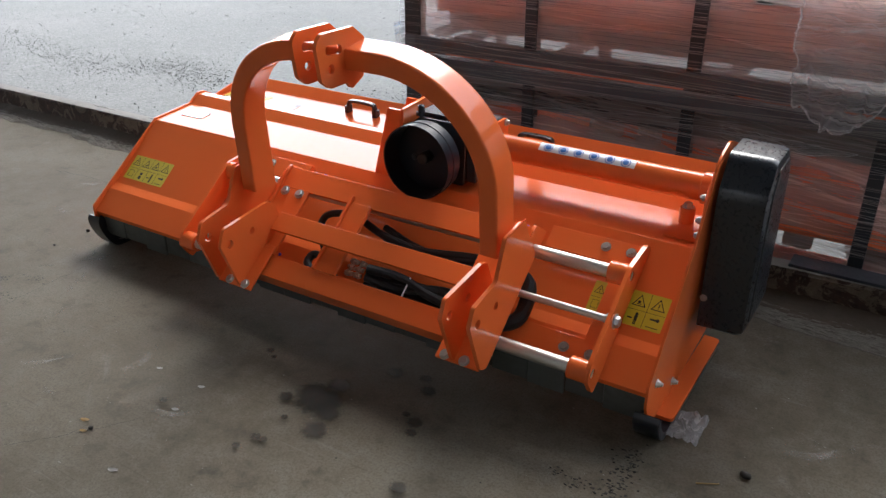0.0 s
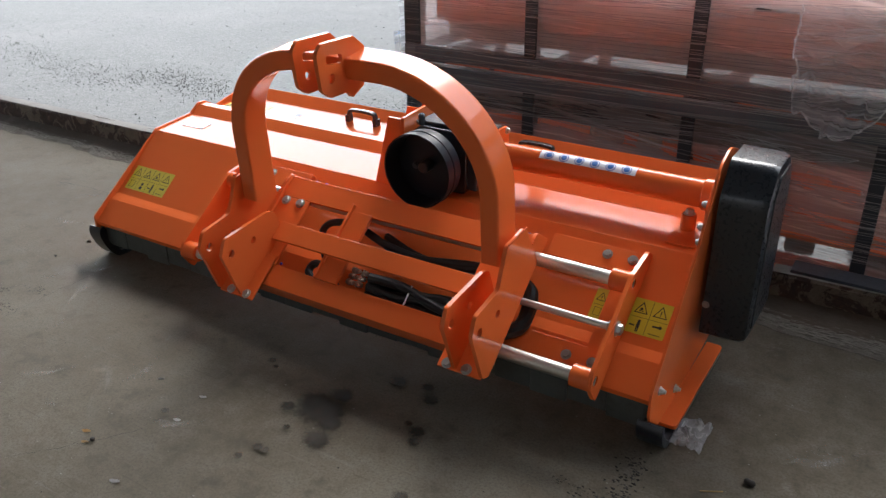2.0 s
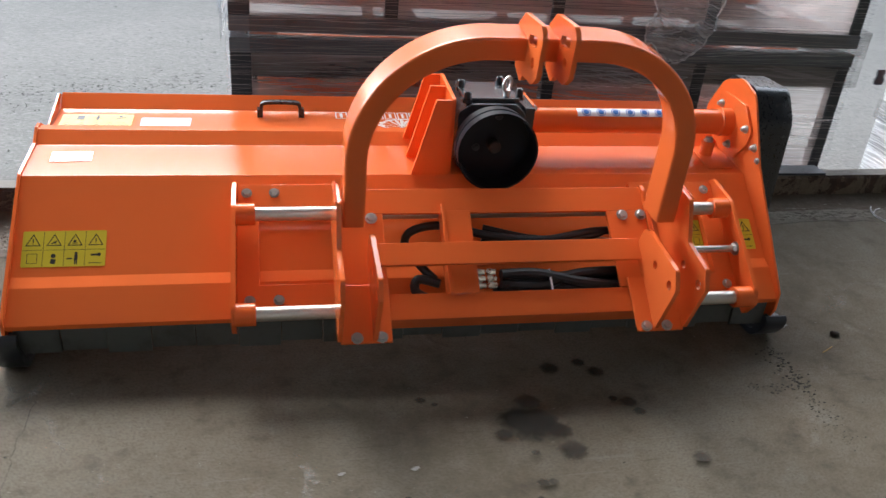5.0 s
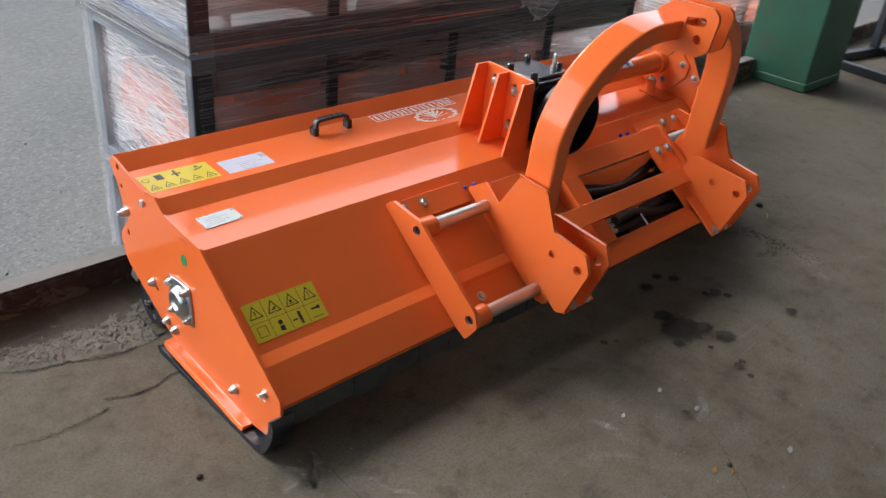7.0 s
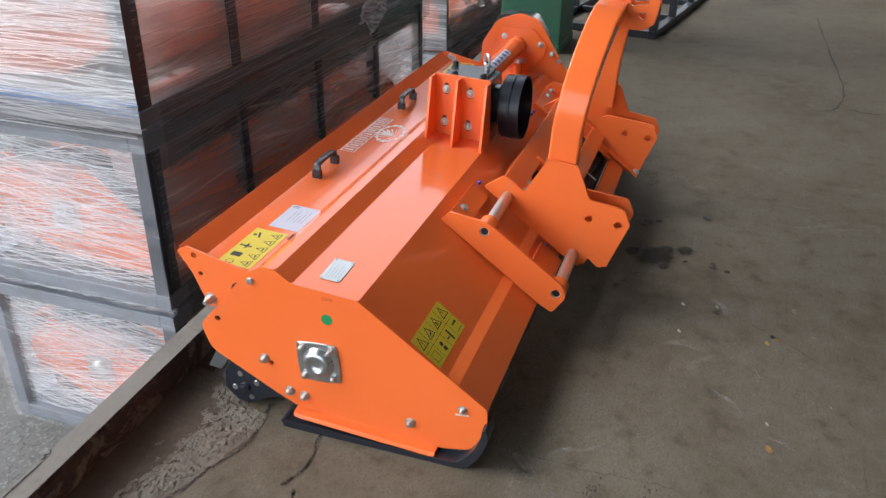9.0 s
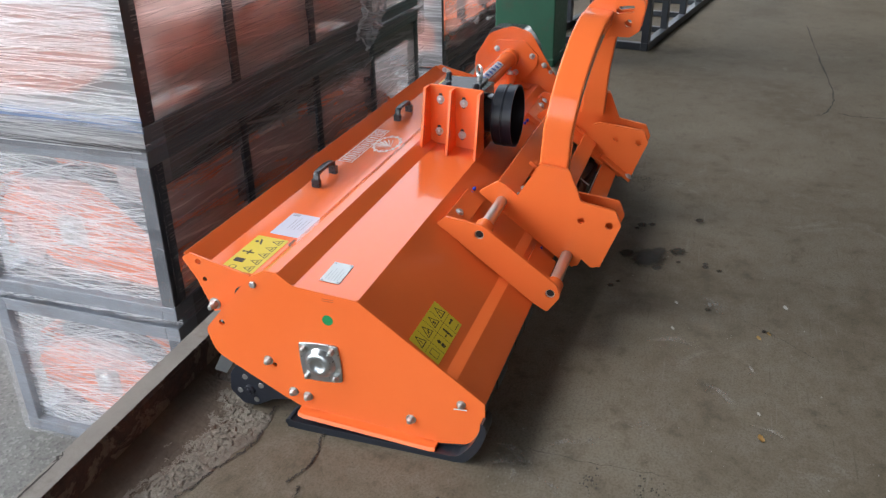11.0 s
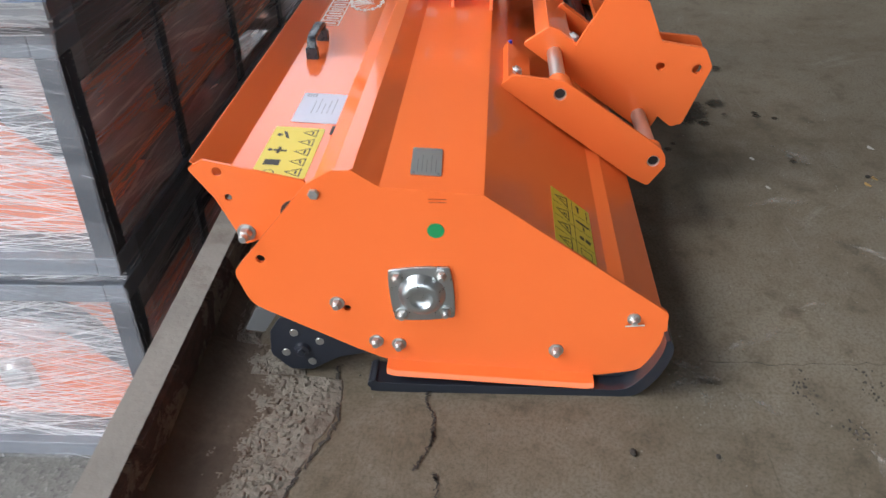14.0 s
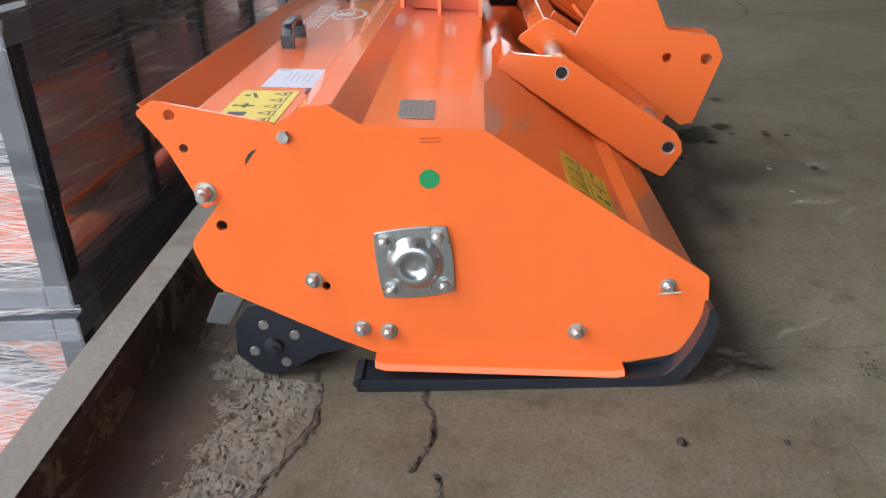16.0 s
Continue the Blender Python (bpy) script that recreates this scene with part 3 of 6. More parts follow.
for x, g in ((L + 0.012, 0.0), (L + 0.12, -0.002), (L + 0.137, -0.008), (L + 0.142, -0.022)):
    hull = [(-0.152 - g, 0.185 - g), (0.112 + g, 0.185 - g), (0.125 + g, 0.62), (0.085 + g, 0.694 + g), (-0.078 - g, 0.694 + g), (-0.142 - g, 0.60)]
    ring = [bm.verts.new((x, *p)) for p in rounded(hull, [0.022, 0.05, 0.07, 0.05, 0.05, 0.08])]
    if prev:
        for i in range(len(ring)):
            j = (i + 1) % len(ring)
            bm.faces.new((prev[i], prev[j], ring[j], ring[i]))
    else:
        bm.faces.new(ring)
    prev = ring
bm.faces.new(prev)
cover = part("belt_cover", bm, BLACK, mower, "smooth black plastic belt cover")

# rear flap with its raised lip
bm = bmesh.new()
add_sheet(bm, [(0.148, 0.448), (0.312, 0.458), (0.366, 0.496)], 0.02, L - 0.01, 0.004)
flap = part("rear_flap", bm, ORANGE, mower, "hinged orange rear flap with a raised lip", 0.002)
FLAPSIDE = [(0.371, 0.484), (0.341, 0.501), (0.157, 0.458), (0.22, 0.35), (0.29, 0.325), (0.331, 0.424)]
for x in (0.012, L - 0.02):
    bm = add_plate(bmesh.new(), rounded(FLAPSIDE, 0.008), x, x + 0.006, [circle((0.318, 0.478), 0.009), circle((0.305, 0.425), 0.007)])
    part("flap_side", bm, ORANGE, flap, "", 0.001)
# black disc put in for the dark slit beside the end plate
part("slit_disc", add_cyl(bmesh.new(), (0.0092, 0.186, 0.394), (0.0117, 0.186, 0.394), 0.027, 24), RUBBER, flap, "black disc standing in for the dark slit beside the end plate")

# hitch: slides, arms, moving frame
RU, RL = (-0.325, 0.39), (-0.56, 0.215)
DV = Vector((RL[0] - RU[0], RL[1] - RU[1])).normalized()
NV = Vector((DV.y, -DV.x))
NV = -NV if NV.y < 0 else NV


def sn(s, n_):
    """(y, z) at s along the slope of the hitch from the upper slide, n_ above the plane of the slides."""
    p = Vector(RU) + DV * s + NV * n_
    return (p.x, p.y)


XA, XB, XPAD = 0.575, 2.06, 0.86        # the two arms
for yz in (RU, RL):
    bm = bmesh.new()
    add_lathe(bm, (XA + 0.004, *yz), (XB + 0.008, *yz), [(0.03, 0.0125), (0, 0.0125), (0, 0.0195), (1, 0.0195), (1, 0.0125), (0.97, 0.0125)], 28)
    rod = part("slide_rod", bm, CHROME, mower, "bright steel slide rod")
    for x0, x1 in ((XA + 0.0075, XA + 0.02), (XB - 0.008, XB + 0.0045)):
        part("bore", add_cyl(bmesh.new(), (x0, *yz), (x1, *yz), 0.0124, 18), RUBBER, rod, "dark bore")
ARM = [(-0.183, 0.412), (-0.213, 0.438), (-0.336, 0.421), (-0.578, 0.247), (-0.592, 0.206), (-0.552, 0.147), (-0.51, 0.17)]
for x, inward in ((XA, 1), (XB, -1)):
    bm = bmesh.new()
    add_plate(bm, rounded(ARM, [0.008, 0.02, 0.03, 0.03, 0.02, 0.012, 0.01]), x, x + 0.012, [circle(RU, 0.0155, 18), circle(RL, 0.0155, 18)])
    arm = part("arm", bm, ORANGE, mower, "flat orange slide arm", 0.0015)
    for yz in (RU, RL):
        xs = sorted((x + 0.006, x + 0.006 + inward * 0.058))
        bm = add_plate(bmesh.new(), circle(yz, 0.031, 24), xs[0], xs[1], [circle(yz, 0.0185, 24)])
        part("boss", bm, ORANGE, arm, "", 0.003)
    # bolted pad on the housing
    x0, x1, xn = (x + 0.012, XPAD, x + 0.072) if inward > 0 else (x, 1.78, x - 0.06)
    pad = [(x0, -0.118), (x1, -0.118), (x1, -0.045), (xn, -0.045), (xn, 0.192), (x1, 0.192), (x1, 0.285), (x0, 0.285)]
    bm = add_plate(bmesh.new(), pad, -0.07, -0.047, to3=lambda d, a, b: (a, *sn(b, d)))
    part("pad", bm, ORANGE, arm, "", 0.002)

XL, XR = 0.855, 1.765       # the side plates of the sliding frame
SIDE = [sn(-0.085, -0.03), sn(-0.055, 0.05), sn(-0.035, 0.055), sn(0.335, 0.048), sn(0.345, -0.005), sn(0.32, -0.03)]
bm = bmesh.new()
for x in (XL, XR):
    add_plate(bm, rounded(SIDE, 0.012), x, x + 0.012)


def slab(bm, x0, x1, s0, s1, n0, n1):
    return add_plate(bm, [sn(s0, n0), sn(s1, n0), sn(s1, n1), sn(s0, n1)], x0, x1)


slab(bm, XL + 0.012, XR, -0.045, 0.026, 0.034, 0.044)
slab(bm, XL + 0.012, XR, -0.052, -0.042, -0.01, 0.044)
slab(bm, XL + 0.012, XR, 0.265, 0.336, 0.03, 0.04)
slab(bm, XL + 0.012, XR, 0.328, 0.338, -0.03, 0.04)
slab(bm, XL + 0.012, 0.985, 0.026, 0.265, 0.034, 0.044)
slab(bm, 1.645, XR, 0.026, 0.265, 0.034, 0.044)
slab(bm, 1.158, 1.235, 0.02, 0.27, 0.036, 0.048)
slab(bm, 1.150, 1.160, 0.0, 0.27, 0.0, 0.056)
hitch = part("hitch_frame", bm, ORANGE, mower, "welded orange sliding hitch frame", 0.002)
bm = slab(bmesh.new(), 0.94, 1.715, 0.128, 0.194, 0.06, 0.072)
part("cross_bar", bm, ORANGE, hitch, "", 0.002)

OUTER = [(-0.455, 0.543), (-0.556, 0.532), (-0.60, 0.425), (-0.715, 0.405), (-0.737, 0.355), (-0.678, 0.197), (-0.648, 0.186), (-0.375, 0.409)]
INNER = [(-0.50, 0.415), (-0.53, 0.425), (-0.715, 0.405), (-0.737, 0.355), (-0.678, 0.197), (-0.62, 0.19), (-0.47, 0.34)]
HOLES = [circle((-0.698, 0.350), 0.0135, 16), circle((-0.603, 0.358), 0.0115, 16)]
for x, line in ((0.842, OUTER), (0.934, INNER), (1.712, INNER), (1.796, OUTER)):
    bm = add_plate(bmesh.new(), rounded(line, 0.016), x, x + 0.012, HOLES)
    part("clevis_plate", bm, ORANGE, hitch, "orange lower-link plate with two pin holes", 0.0015)
for x0, x1 in ((0.85, 0.985), (1.665, 1.80)):
    bm = slab(bmesh.new(), x0, x1, 0.24, 0.402, 0.045, 0.055)
    part("foot_plate", bm, ORANGE, hitch, "", 0.003)

# arch of bent square tube
XC, HALF, ZT = 1.318, 0.429, 0.948


def lean(z):
    return -0.494 - 0.062 * max(0.0, (z - 0.53) / 0.41) ** 1.4


path = [(XC - HALF, lean(0.46), 0.46)]
R = 0.30
for i in range(25):
    a = math.pi - math.pi / 2 * i / 24
    z = ZT - R + R * math.sin(a)
    path.append((XC - HALF + R + R * math.cos(a), lean(z), z))
path += [(2 * XC - x, y, z) for x, y, z in path[::-1]]
lean_dir = Vector((0, 1, 0.12)).normalized()
ring = rounded([(-0.028, -0.048), (0.028, -0.048), (0.028, 0.048), (-0.028, 0.048)], 0.008, 5)
sect = []
for p, q in zip(ring, ring[1:] + ring[:1]):
    p, q = Vector(p), Vector(q)
    sect.append(p)
    if (q - p).length > 0.012:      # keeps the sides of the tube flat
        sect += [p.lerp(q, 0.003 / (q - p).length), q.lerp(p, 0.003 / (q - p).length)]
bm = add_sweep(bmesh.new(), path, sect, lean_dir)
arch = part("arch", bm, ORANGE, hitch, "bent orange square-tube headstock arch")
TIP = [(-0.566, 1.02), (-0.52, 0.985), (-0.53, 0.885), (-0.58, 0.862), (-0.60, 0.882), (-0.668, 0.882), (-0.70, 0.905), (-0.715, 1.0), (-0.69, 1.022)]
slot = rounded([(-0.678, 0.968), (-0.678, 0.992), (-0.615, 0.984), (-0.615, 0.96)], 0.011, 4)
for x in (1.266, 1.342):
    bm = add_plate(bmesh.new(), rounded(TIP, [0.01, 0.01, 0.01, 0.01, 0.01, 0.02, 0.02, 0.03, 0.02]), x, x + 0.012, [slot, circle((-0.66, 0.93), 0.0125, 16)])
    part("top_link_plate", bm, ORANGE, arch, "", 0.0015)

# gearbox bracket
bm = bmesh.new()
add_plate(bm, rounded([(0.065, 0.455), (0.055, 0.683), (-0.157, 0.67), (-0.16, 0.432)], 0.008), 1.205, 1.217)
bracket = part("gearbox_bracket", bm, ORANGE, mower, "ribbed orange gearbox bracket", 0.0015)
for y0, zb in ((0.055, 0.452), (-0.045, 0.442), (-0.155, 0.432)):
    bm = add_plate(bmesh.new(), [(1.206, zb), (1.206, 0.676 + 0.06 * y0), (1.158, 0.676 + 0.06 * y0), (1.098, zb + 0.01), (1.098, zb)], y0 - 0.005, y0 + 0.005,
                   to3=lambda d, a, b: (a, d, b))
    part("rib", bm, ORANGE, bracket, "", 0.001)

# gearbox, shaft guard, drive tube
GX, GY, GZ = 1.335, -0.045, 0.55
bm = bmesh.new()
add_plate(bm, rounded([(-0.10, -0.105), (0.10, -0.105), (0.105, 0.07), (0.07, 0.10), (-0.07, 0.10), (-0.105, 0.07)], 0.02), GY - 0.095, GY + 0.10, to3=lambda d, a, b: (GX + a, d, GZ + b))
gearbox = part("gearbox", bm, CAST, mower, "black cast-iron gearbox", 0.005)
bm = bmesh.new()
add_box(bm, (GX - 0.085, GY - 0.075, GZ + 0.098), (GX + 0.085, GY + 0.085, GZ + 0.112))
add_box(bm, (GX + 0.1, GY - 0.085, GZ - 0.09), (GX + 0.135, GY + 0.085, GZ + 0.085))
add_cyl(bm, (GX, GY - 0.09, GZ), (GX, GY - 0.125, GZ), 0.075, 28)
part("lid", bm, CAST, gearbox, "", 0.004)
bm = bmesh.new()
GC = (1.33, 0.546)
rows_ = [(0.0, 0.072), (0.34, 0.072), (0.36, 0.108), (0.40, 0.116), (0.66, 0.118), (0.68, 0.1205), (0.71, 0.1205), (0.73, 0.118), (1.0, 0.120), (1.0, 0.115), (0.42, 0.111), (0.40, 0.03)]
add_lathe(bm, (GC[0], -0.135, GC[1]), (GC[0], -0.262, GC[1]), rows_, 40)
part("shaft_guard", bm, GUARD, gearbox, "round black plastic shaft guard")
bm = bmesh.new()
TY, TZ = -0.012, 0.556
add_lathe(bm, (GX + 0.12, TY, TZ), (L - 0.008, TY, TZ), [(0, 0.066), (0.012, 0.066), (0.012, 0.041), (0.93, 0.041), (0.935, 0.047), (0.99, 0.047), (0.99, 0.06), (1, 0.06)], 32)
part("drive_tube", bm, ORANGE, mower, "orange drive-shaft tube", 0.0)

# roller, skids, front flaps
bm = add_lathe(bmesh.new(), (0.06, 0.225, 0.062), (L - 0.06, 0.225, 0.062), [(0, 0.055), (1, 0.055)], 28)
part("rear_roller", bm, BLACK_PAINT, mower, "black steel rear roller")
RB = [(0.277, 0.108), (0.252, 0.145), (0.20, 0.145), (0.05, 0.09), (0.06, 0.062), (0.14, 0.045), (0.20, 0.010), (0.245, 0.010), (0.283, 0.05)]
for x in (0.022, L - 0.03):
    bm = add_plate(bmesh.new(), rounded(RB, 0.02), x, x + 0.008)
    part("roller_bracket", bm, BLACK_PAINT, mower, "black roller end bracket", 0.0015)
for x0, x1, rise in ((-0.03, 0.034, 1.0), (L - 0.03, L + 0.041, 0.72)):
    bm = bmesh.new()
    top = [(0.074, 0.026), (0.06, 0.030), (0.02, 0.023), (-0.36, 0.018), (-0.425, 0.019), (-0.450, 0.031), (-0.478, 0.066), (-0.496, 0.104), (-0.502, 0.128), (-0.503, 0.142)]
    low = [(0.077, 0.018), (0.068, 0.008), (0.03, 0.0), (-0.36, 0.0), (-0.436, 0.0), (-0.468, 0.013), (-0.498, 0.054), (-0.516, 0.098), (-0.519, 0.126), (-0.511, 0.144)]
    add_plate_strip(bm, [p.xy for p in spline([(y, z * rise if y < -0.44 else z, 0) for y, z in top], 5)], [p.xy for p in spline([(y, z * rise, 0) for y, z in low], 5)], x0, x1)
    runner = part("skid", bm, RUNNER, mower, "black steel runner with an upturned nose", 0.004)
    xg = 0.010 if x0 < 0 else L - 0.018
    web = [(-0.36, 0.016), (-0.43, 0.018), (-0.456, 0.032), (-0.484, 0.070), (-0.500, 0.106), (-0.505, 0.134), (-0.488, 0.140), (-0.45, 0.09), (-0.36, 0.07)]
    part("web", add_plate(bmesh.new(), [(y, z * rise if y < -0.44 else z) for y, z in web], xg, xg + 0.008), RUNNER, runner, "", 0.001)
n_f = 19
for i in range(n_f):
    w = (L - 0.03) / n_f
    x0 = 0.015 + i * w
    bm = bmesh.new()
    j = 0.006 * math.sin(i * 2.3)
    add_box(bm, (x0 + 0.0015, -0.478 + j * 0.4, 0.062 + j), (x0 + w - 0.0015, -0.470 + j * 0.4, 0.172))
    part("front_flap", bm, FLAP, mower, "hanging galvanised guard flap", 0.001)


# ---- details of the mower ----
def bolt(at, way, parent, r=0.0095, h=0.009, stud=0.0, mat=None, label="", washer=True):
    return part("bolt", add_bolt(bmesh.new(), at, way, r, h, washer, stud), mat or ZINC, parent, label)


# end plate: bearing cover, nuts, sticker
BY, BZ, TILT = -0.040, 0.227, math.radians(-4)


def turn(a, b):
    return (BY + a * math.cos(TILT) - b * math.sin(TILT), BZ + a * math.sin(TILT) + b * math.cos(TILT))


bow = []
for k in range(4):
    for i in range(7):
        s = -1 + 2 * i / 6
        e = 0.058 + 0.0035 * (1 - s * s)
        p = (s * 0.055, e)
        c, d = math.cos(-k * math.pi / 2), math.sin(-k * math.pi / 2)
        bow.append(turn(p[0] * c - p[1] * d, p[0] * d + p[1] * c))
bm = add_plate(bmesh.new(), rounded(bow, 0.004, 2), -0.006, -0.0005)
bearing = part("bearing_cover", bm, PRESSED, side_l, "square pressed zinc bearing cover", 0.0015)
bm = add_lathe(bmesh.new(), (-0.006, BY, BZ), (-0.026, BY, BZ), [(0, 0.046), (0.25, 0.043), (0.75, 0.036), (0.9, 0.029), (0.85, 0.022), (0.55, 0.016), (0.45, 0.006), (0.5, 0.002)], 36)
part("dome", bm, PRESSED, bearing)
for a in (-0.0425, 0.0425):
    for b in (-0.0425, 0.0425):
        bolt((-0.006, *turn(a, b)), (-1, 0, 0), bearing, 0.0098, 0.010, 0.008)
for y, z in ((0.126, 0.200), (0.056, 0.108), (0.011, 0.101), (-0.299, 0.092)):
    bolt((0, y, z), (-1, 0, 0), side_l, 0.0108, 0.011, 0.007)
bolt((0, -0.443, 0.172), (-1, 0, 0), side_l, 0.0095, 0.006, 0.010)
part("split_pin", add_cyl(bmesh.new(), (-0.012, -0.462, 0.166), (-0.012, -0.426, 0.163), 0.0016, 8), ZINC, side_l)
bolt((0, 0.1445, 0.441), (-1, 0, 0), side_l, 0.0105, 0.007, washer=False)
bm = add_cyl(bmesh.new(), (-0.0005, -0.071, 0.366), (-0.0015, -0.071, 0.366), 0.0155, 28)
part("sticker", bm, GREENDOT, side_l, "round green sticker")
bolt((0.012, 0.283, 0.352), (-1, 0, 0), flap, 0.013, 0.016, 0.014)
for y, z in ((0.318, 0.478), (0.30, 0.47)):
    bolt((L - 0.02, y, z), (-1, 0, 0), flap, 0.0095, 0.009, 0.006)
# small lug on the upper edge of the plate
bm = bmesh.new()
for z in (0.424, 0.430):
    add_box(bm, (-0.0012, -0.092, z), (0.0, -0.06, z + 0.0012))
part("weld_mark", bm, simple("dark_orange_seam", (0.35, 0.045, 0.006), 0.4), side_l)


# tags and labels
def label_plane(origin, ux, uy):
    """Maps (a, b, height) of a label to space."""
    o, ux, uy = Vector(origin), Vector(ux).normalized(), Vector(uy).normalized()
    un = ux.cross(uy)
    return lambda a, b, h: tuple(o + ux * a + uy * b + un * h)


def add_flat(bm, f, pts, h0, h1):
    return add_plate(bm, pts, h0, h1, to3=lambda d, a, b: f(a, b, d))


def rect(a0, b0, a1, b1):
    return [(a0, b0), (a1, b0), (a1, b1), (a0, b1)]


def add_triangle_sign(bm, f, a, b, s, h=0.0012):
    """A warning triangle in outline with a mark in it."""
    o = [(a, b + s), (a - s * 0.95, b - s * 0.7), (a + s * 0.95, b - s * 0.7)]
    c = ((o[0][0] + o[1][0] + o[2][0]) / 3, (o[0][1] + o[1][1] + o[2][1]) / 3)
    i_ = [(c[0] + (p[0] - c[0]) * 0.78, c[1] + (p[1] - c[1]) * 0.78) for p in o]
    for k in range(3):
        j = (k + 1) % 3
        add_flat(bm, f, [o[k], o[j], i_[j], i_[k]], 0.0008, h)
    return c


def warning_label(f, w, h, cols, rows_tri, kinds, parent, name="warning_label"):
    """A yellow pictogram label: a row of triangles above a row of panels with black figures."""
    base = part(name, add_flat(bmesh.new(), f, rounded(rect(0, 0, w, h), 0.004, 3), 0.0004, 0.0009), YELLOW, parent, "yellow pictogram warning label")
    bm = bmesh.new()
    cw, ch = w / cols, h / 2
    for i in range(cols):
        a = (i + 0.5) * cw
        b = h * 0.72
        s = min(cw, ch) * 0.40
        c = add_triangle_sign(bm, f, a, b, s)
        k = kinds[i % len(kinds)]
        if k == 0:
            add_flat(bm, f, rect(c[0] - s * 0.07, c[1] - s * 0.1, c[0] + s * 0.07, c[1] + s * 0.42), 0.0008, 0.0012)
            add_flat(bm, f, circle((c[0], c[1] - s * 0.24), s * 0.08, 8), 0.0008, 0.0012)
        elif k == 1:
            add_flat(bm, f, [(c[0] - s * 0.4, c[1] - s * 0.25), (c[0] + s * 0.3, c[1] + s * 0.22), (c[0] + s * 0.38, c[1] + s * 0.08), (c[0] - s * 0.25, c[1] - s * 0.3)], 0.0008, 0.0012)
            add_flat(bm, f, circle((c[0] + s * 0.1, c[1] - s * 0.12), s * 0.14, 8), 0.0008, 0.0012)
        else:
            add_flat(bm, f, circle((c[0] - s * 0.05, c[1] + s * 0.05), s * 0.2, 9), 0.0008, 0.0012)
            add_flat(bm, f, rect(c[0] - s * 0.35, c[1] - s * 0.28, c[0] + s * 0.3, c[1] - s * 0.18), 0.0008, 0.0012)
        # lower panel
        a0, b0 = i * cw, 0
        k2 = (i + kinds[0]) % 4
        if k2 == 2:
            add_flat(bm, f, circle((a + cw * 0.08, h * 0.36), ch * 0.085, 10), 0.0008, 0.0012)
            add_flat(bm, f, rect(a + cw * 0.0, h * 0.17, a + cw * 0.16, h * 0.32), 0.0008, 0.0012)
            add_flat(bm, f, rect(a + cw * 0.01, h * 0.06, a + cw * 0.07, h * 0.18), 0.0008, 0.0012)
            add_flat(bm, f, rect(a + cw * 0.09, h * 0.06, a + cw * 0.15, h * 0.18), 0.0008, 0.0012)
            add_flat(bm, f, rect(a - cw * 0.36, h * 0.2, a - cw * 0.1, h * 0.24), 0.0008, 0.0012)
        elif k2 == 3:
            add_flat(bm, f, circle((a + cw * 0.18, h * 0.32), ch * 0.1, 10), 0.0008, 0.0012)
            add_flat(bm, f, rect(a - cw * 0.22, h * 0.29, a + cw * 0.16, h * 0.34), 0.0008, 0.0012)
            add_flat(bm, f, [(a - cw * 0.3, h * 0.08), (a + cw * 0.3, h * 0.08), (a + cw * 0.3, h * 0.10), (a - cw * 0.3, h * 0.10)], 0.0008, 0.0012)
        elif k2 == 1:
            add_flat(bm, f, circle((a, h * 0.3), ch * 0.13, 7), 0.0008, 0.0012)
            add_flat(bm, f, [(a - cw * 0.15, h * 0.1), (a + cw * 0.1, h * 0.07), (a + cw * 0.14, h * 0.2), (a - cw * 0.1, h * 0.22)], 0.0008, 0.0012)
        else:
            for q0, q1 in ((rect(a - cw * 0.25, h * 0.1, a + cw * 0.25, h * 0.112), 0), (rect(a - cw * 0.25, h * 0.36, a + cw * 0.25, h * 0.372), 0), (rect(a - cw * 0.25, h * 0.1, a - cw * 0.22, h * 0.372), 0), (rect(a + cw * 0.22, h * 0.1, a + cw * 0.25, h * 0.372), 0)):
                add_flat(bm, f, q0, 0.0008, 0.0012)
        if i:
            add_flat(bm, f, rect(a0 - 0.0006, 0.002, a0 + 0.0006, h - 0.002), 0.0008, 0.0011)
    add_flat(bm, f, rect(0.002, h * 0.462, w - 0.002, h * 0.472), 0.0008, 0.0011)
    tagged(part("print", bm, INK, base, "", 0, 0), kind="stuff")
    return base


SLOPE = Vector((0, -0.781, -0.624))
surf = lambda x, s: (x, -0.158 + SLOPE.y * s, 0.433 + SLOPE.z * s)
warning_label(label_plane(surf(0.030, 0.272), (1, 0, 0), -SLOPE), 0.211, 0.104, 4, 1, [0, 1, 2, 0], housing)
warning_label(label_plane(surf(2.070, 0.268), (1, 0, 0), -SLOPE), 0.107, 0.104, 2, 1, [2, 0], housing)
warning_label(label_plane(surf(1.960, 0.258), (1, 0, 0), -SLOPE), 0.04, 0.092, 1, 1, [0], housing)
# yellow label and paper on the flap


def flap_label(x0, x1, y0, y1, mat, name, label):
    z = lambda y: 0.448 + (y - 0.148) * 0.061
    f = label_plane((x0, y0, z(y0) + 0.0003), (1, 0, 0), (0, 1, 0.061))
    return f, part(name, add_flat(bmesh.new(), f, rounded(rect(0, 0, x1 - x0, y1 - y0), 0.004, 3), 0.0004, 0.0009), mat, flap, label)


f, yl = flap_label(0.038, 0.252, 0.168, 0.268, YELLOW, "warning_label", "yellow pictogram warning label")
bm = bmesh.new()
for i in range(5):
    c = add_triangle_sign(bm, f, 0.022 + i * 0.042, 0.024, 0.018)
    add_flat(bm, f, rect(c[0] - 0.006, c[1] - 0.003, c[0] + 0.006, c[1] + 0.001), 0.0008, 0.0012)
add_flat(bm, f, circle((0.016, 0.07), 0.011, 16) , 0.0008, 0.0011)
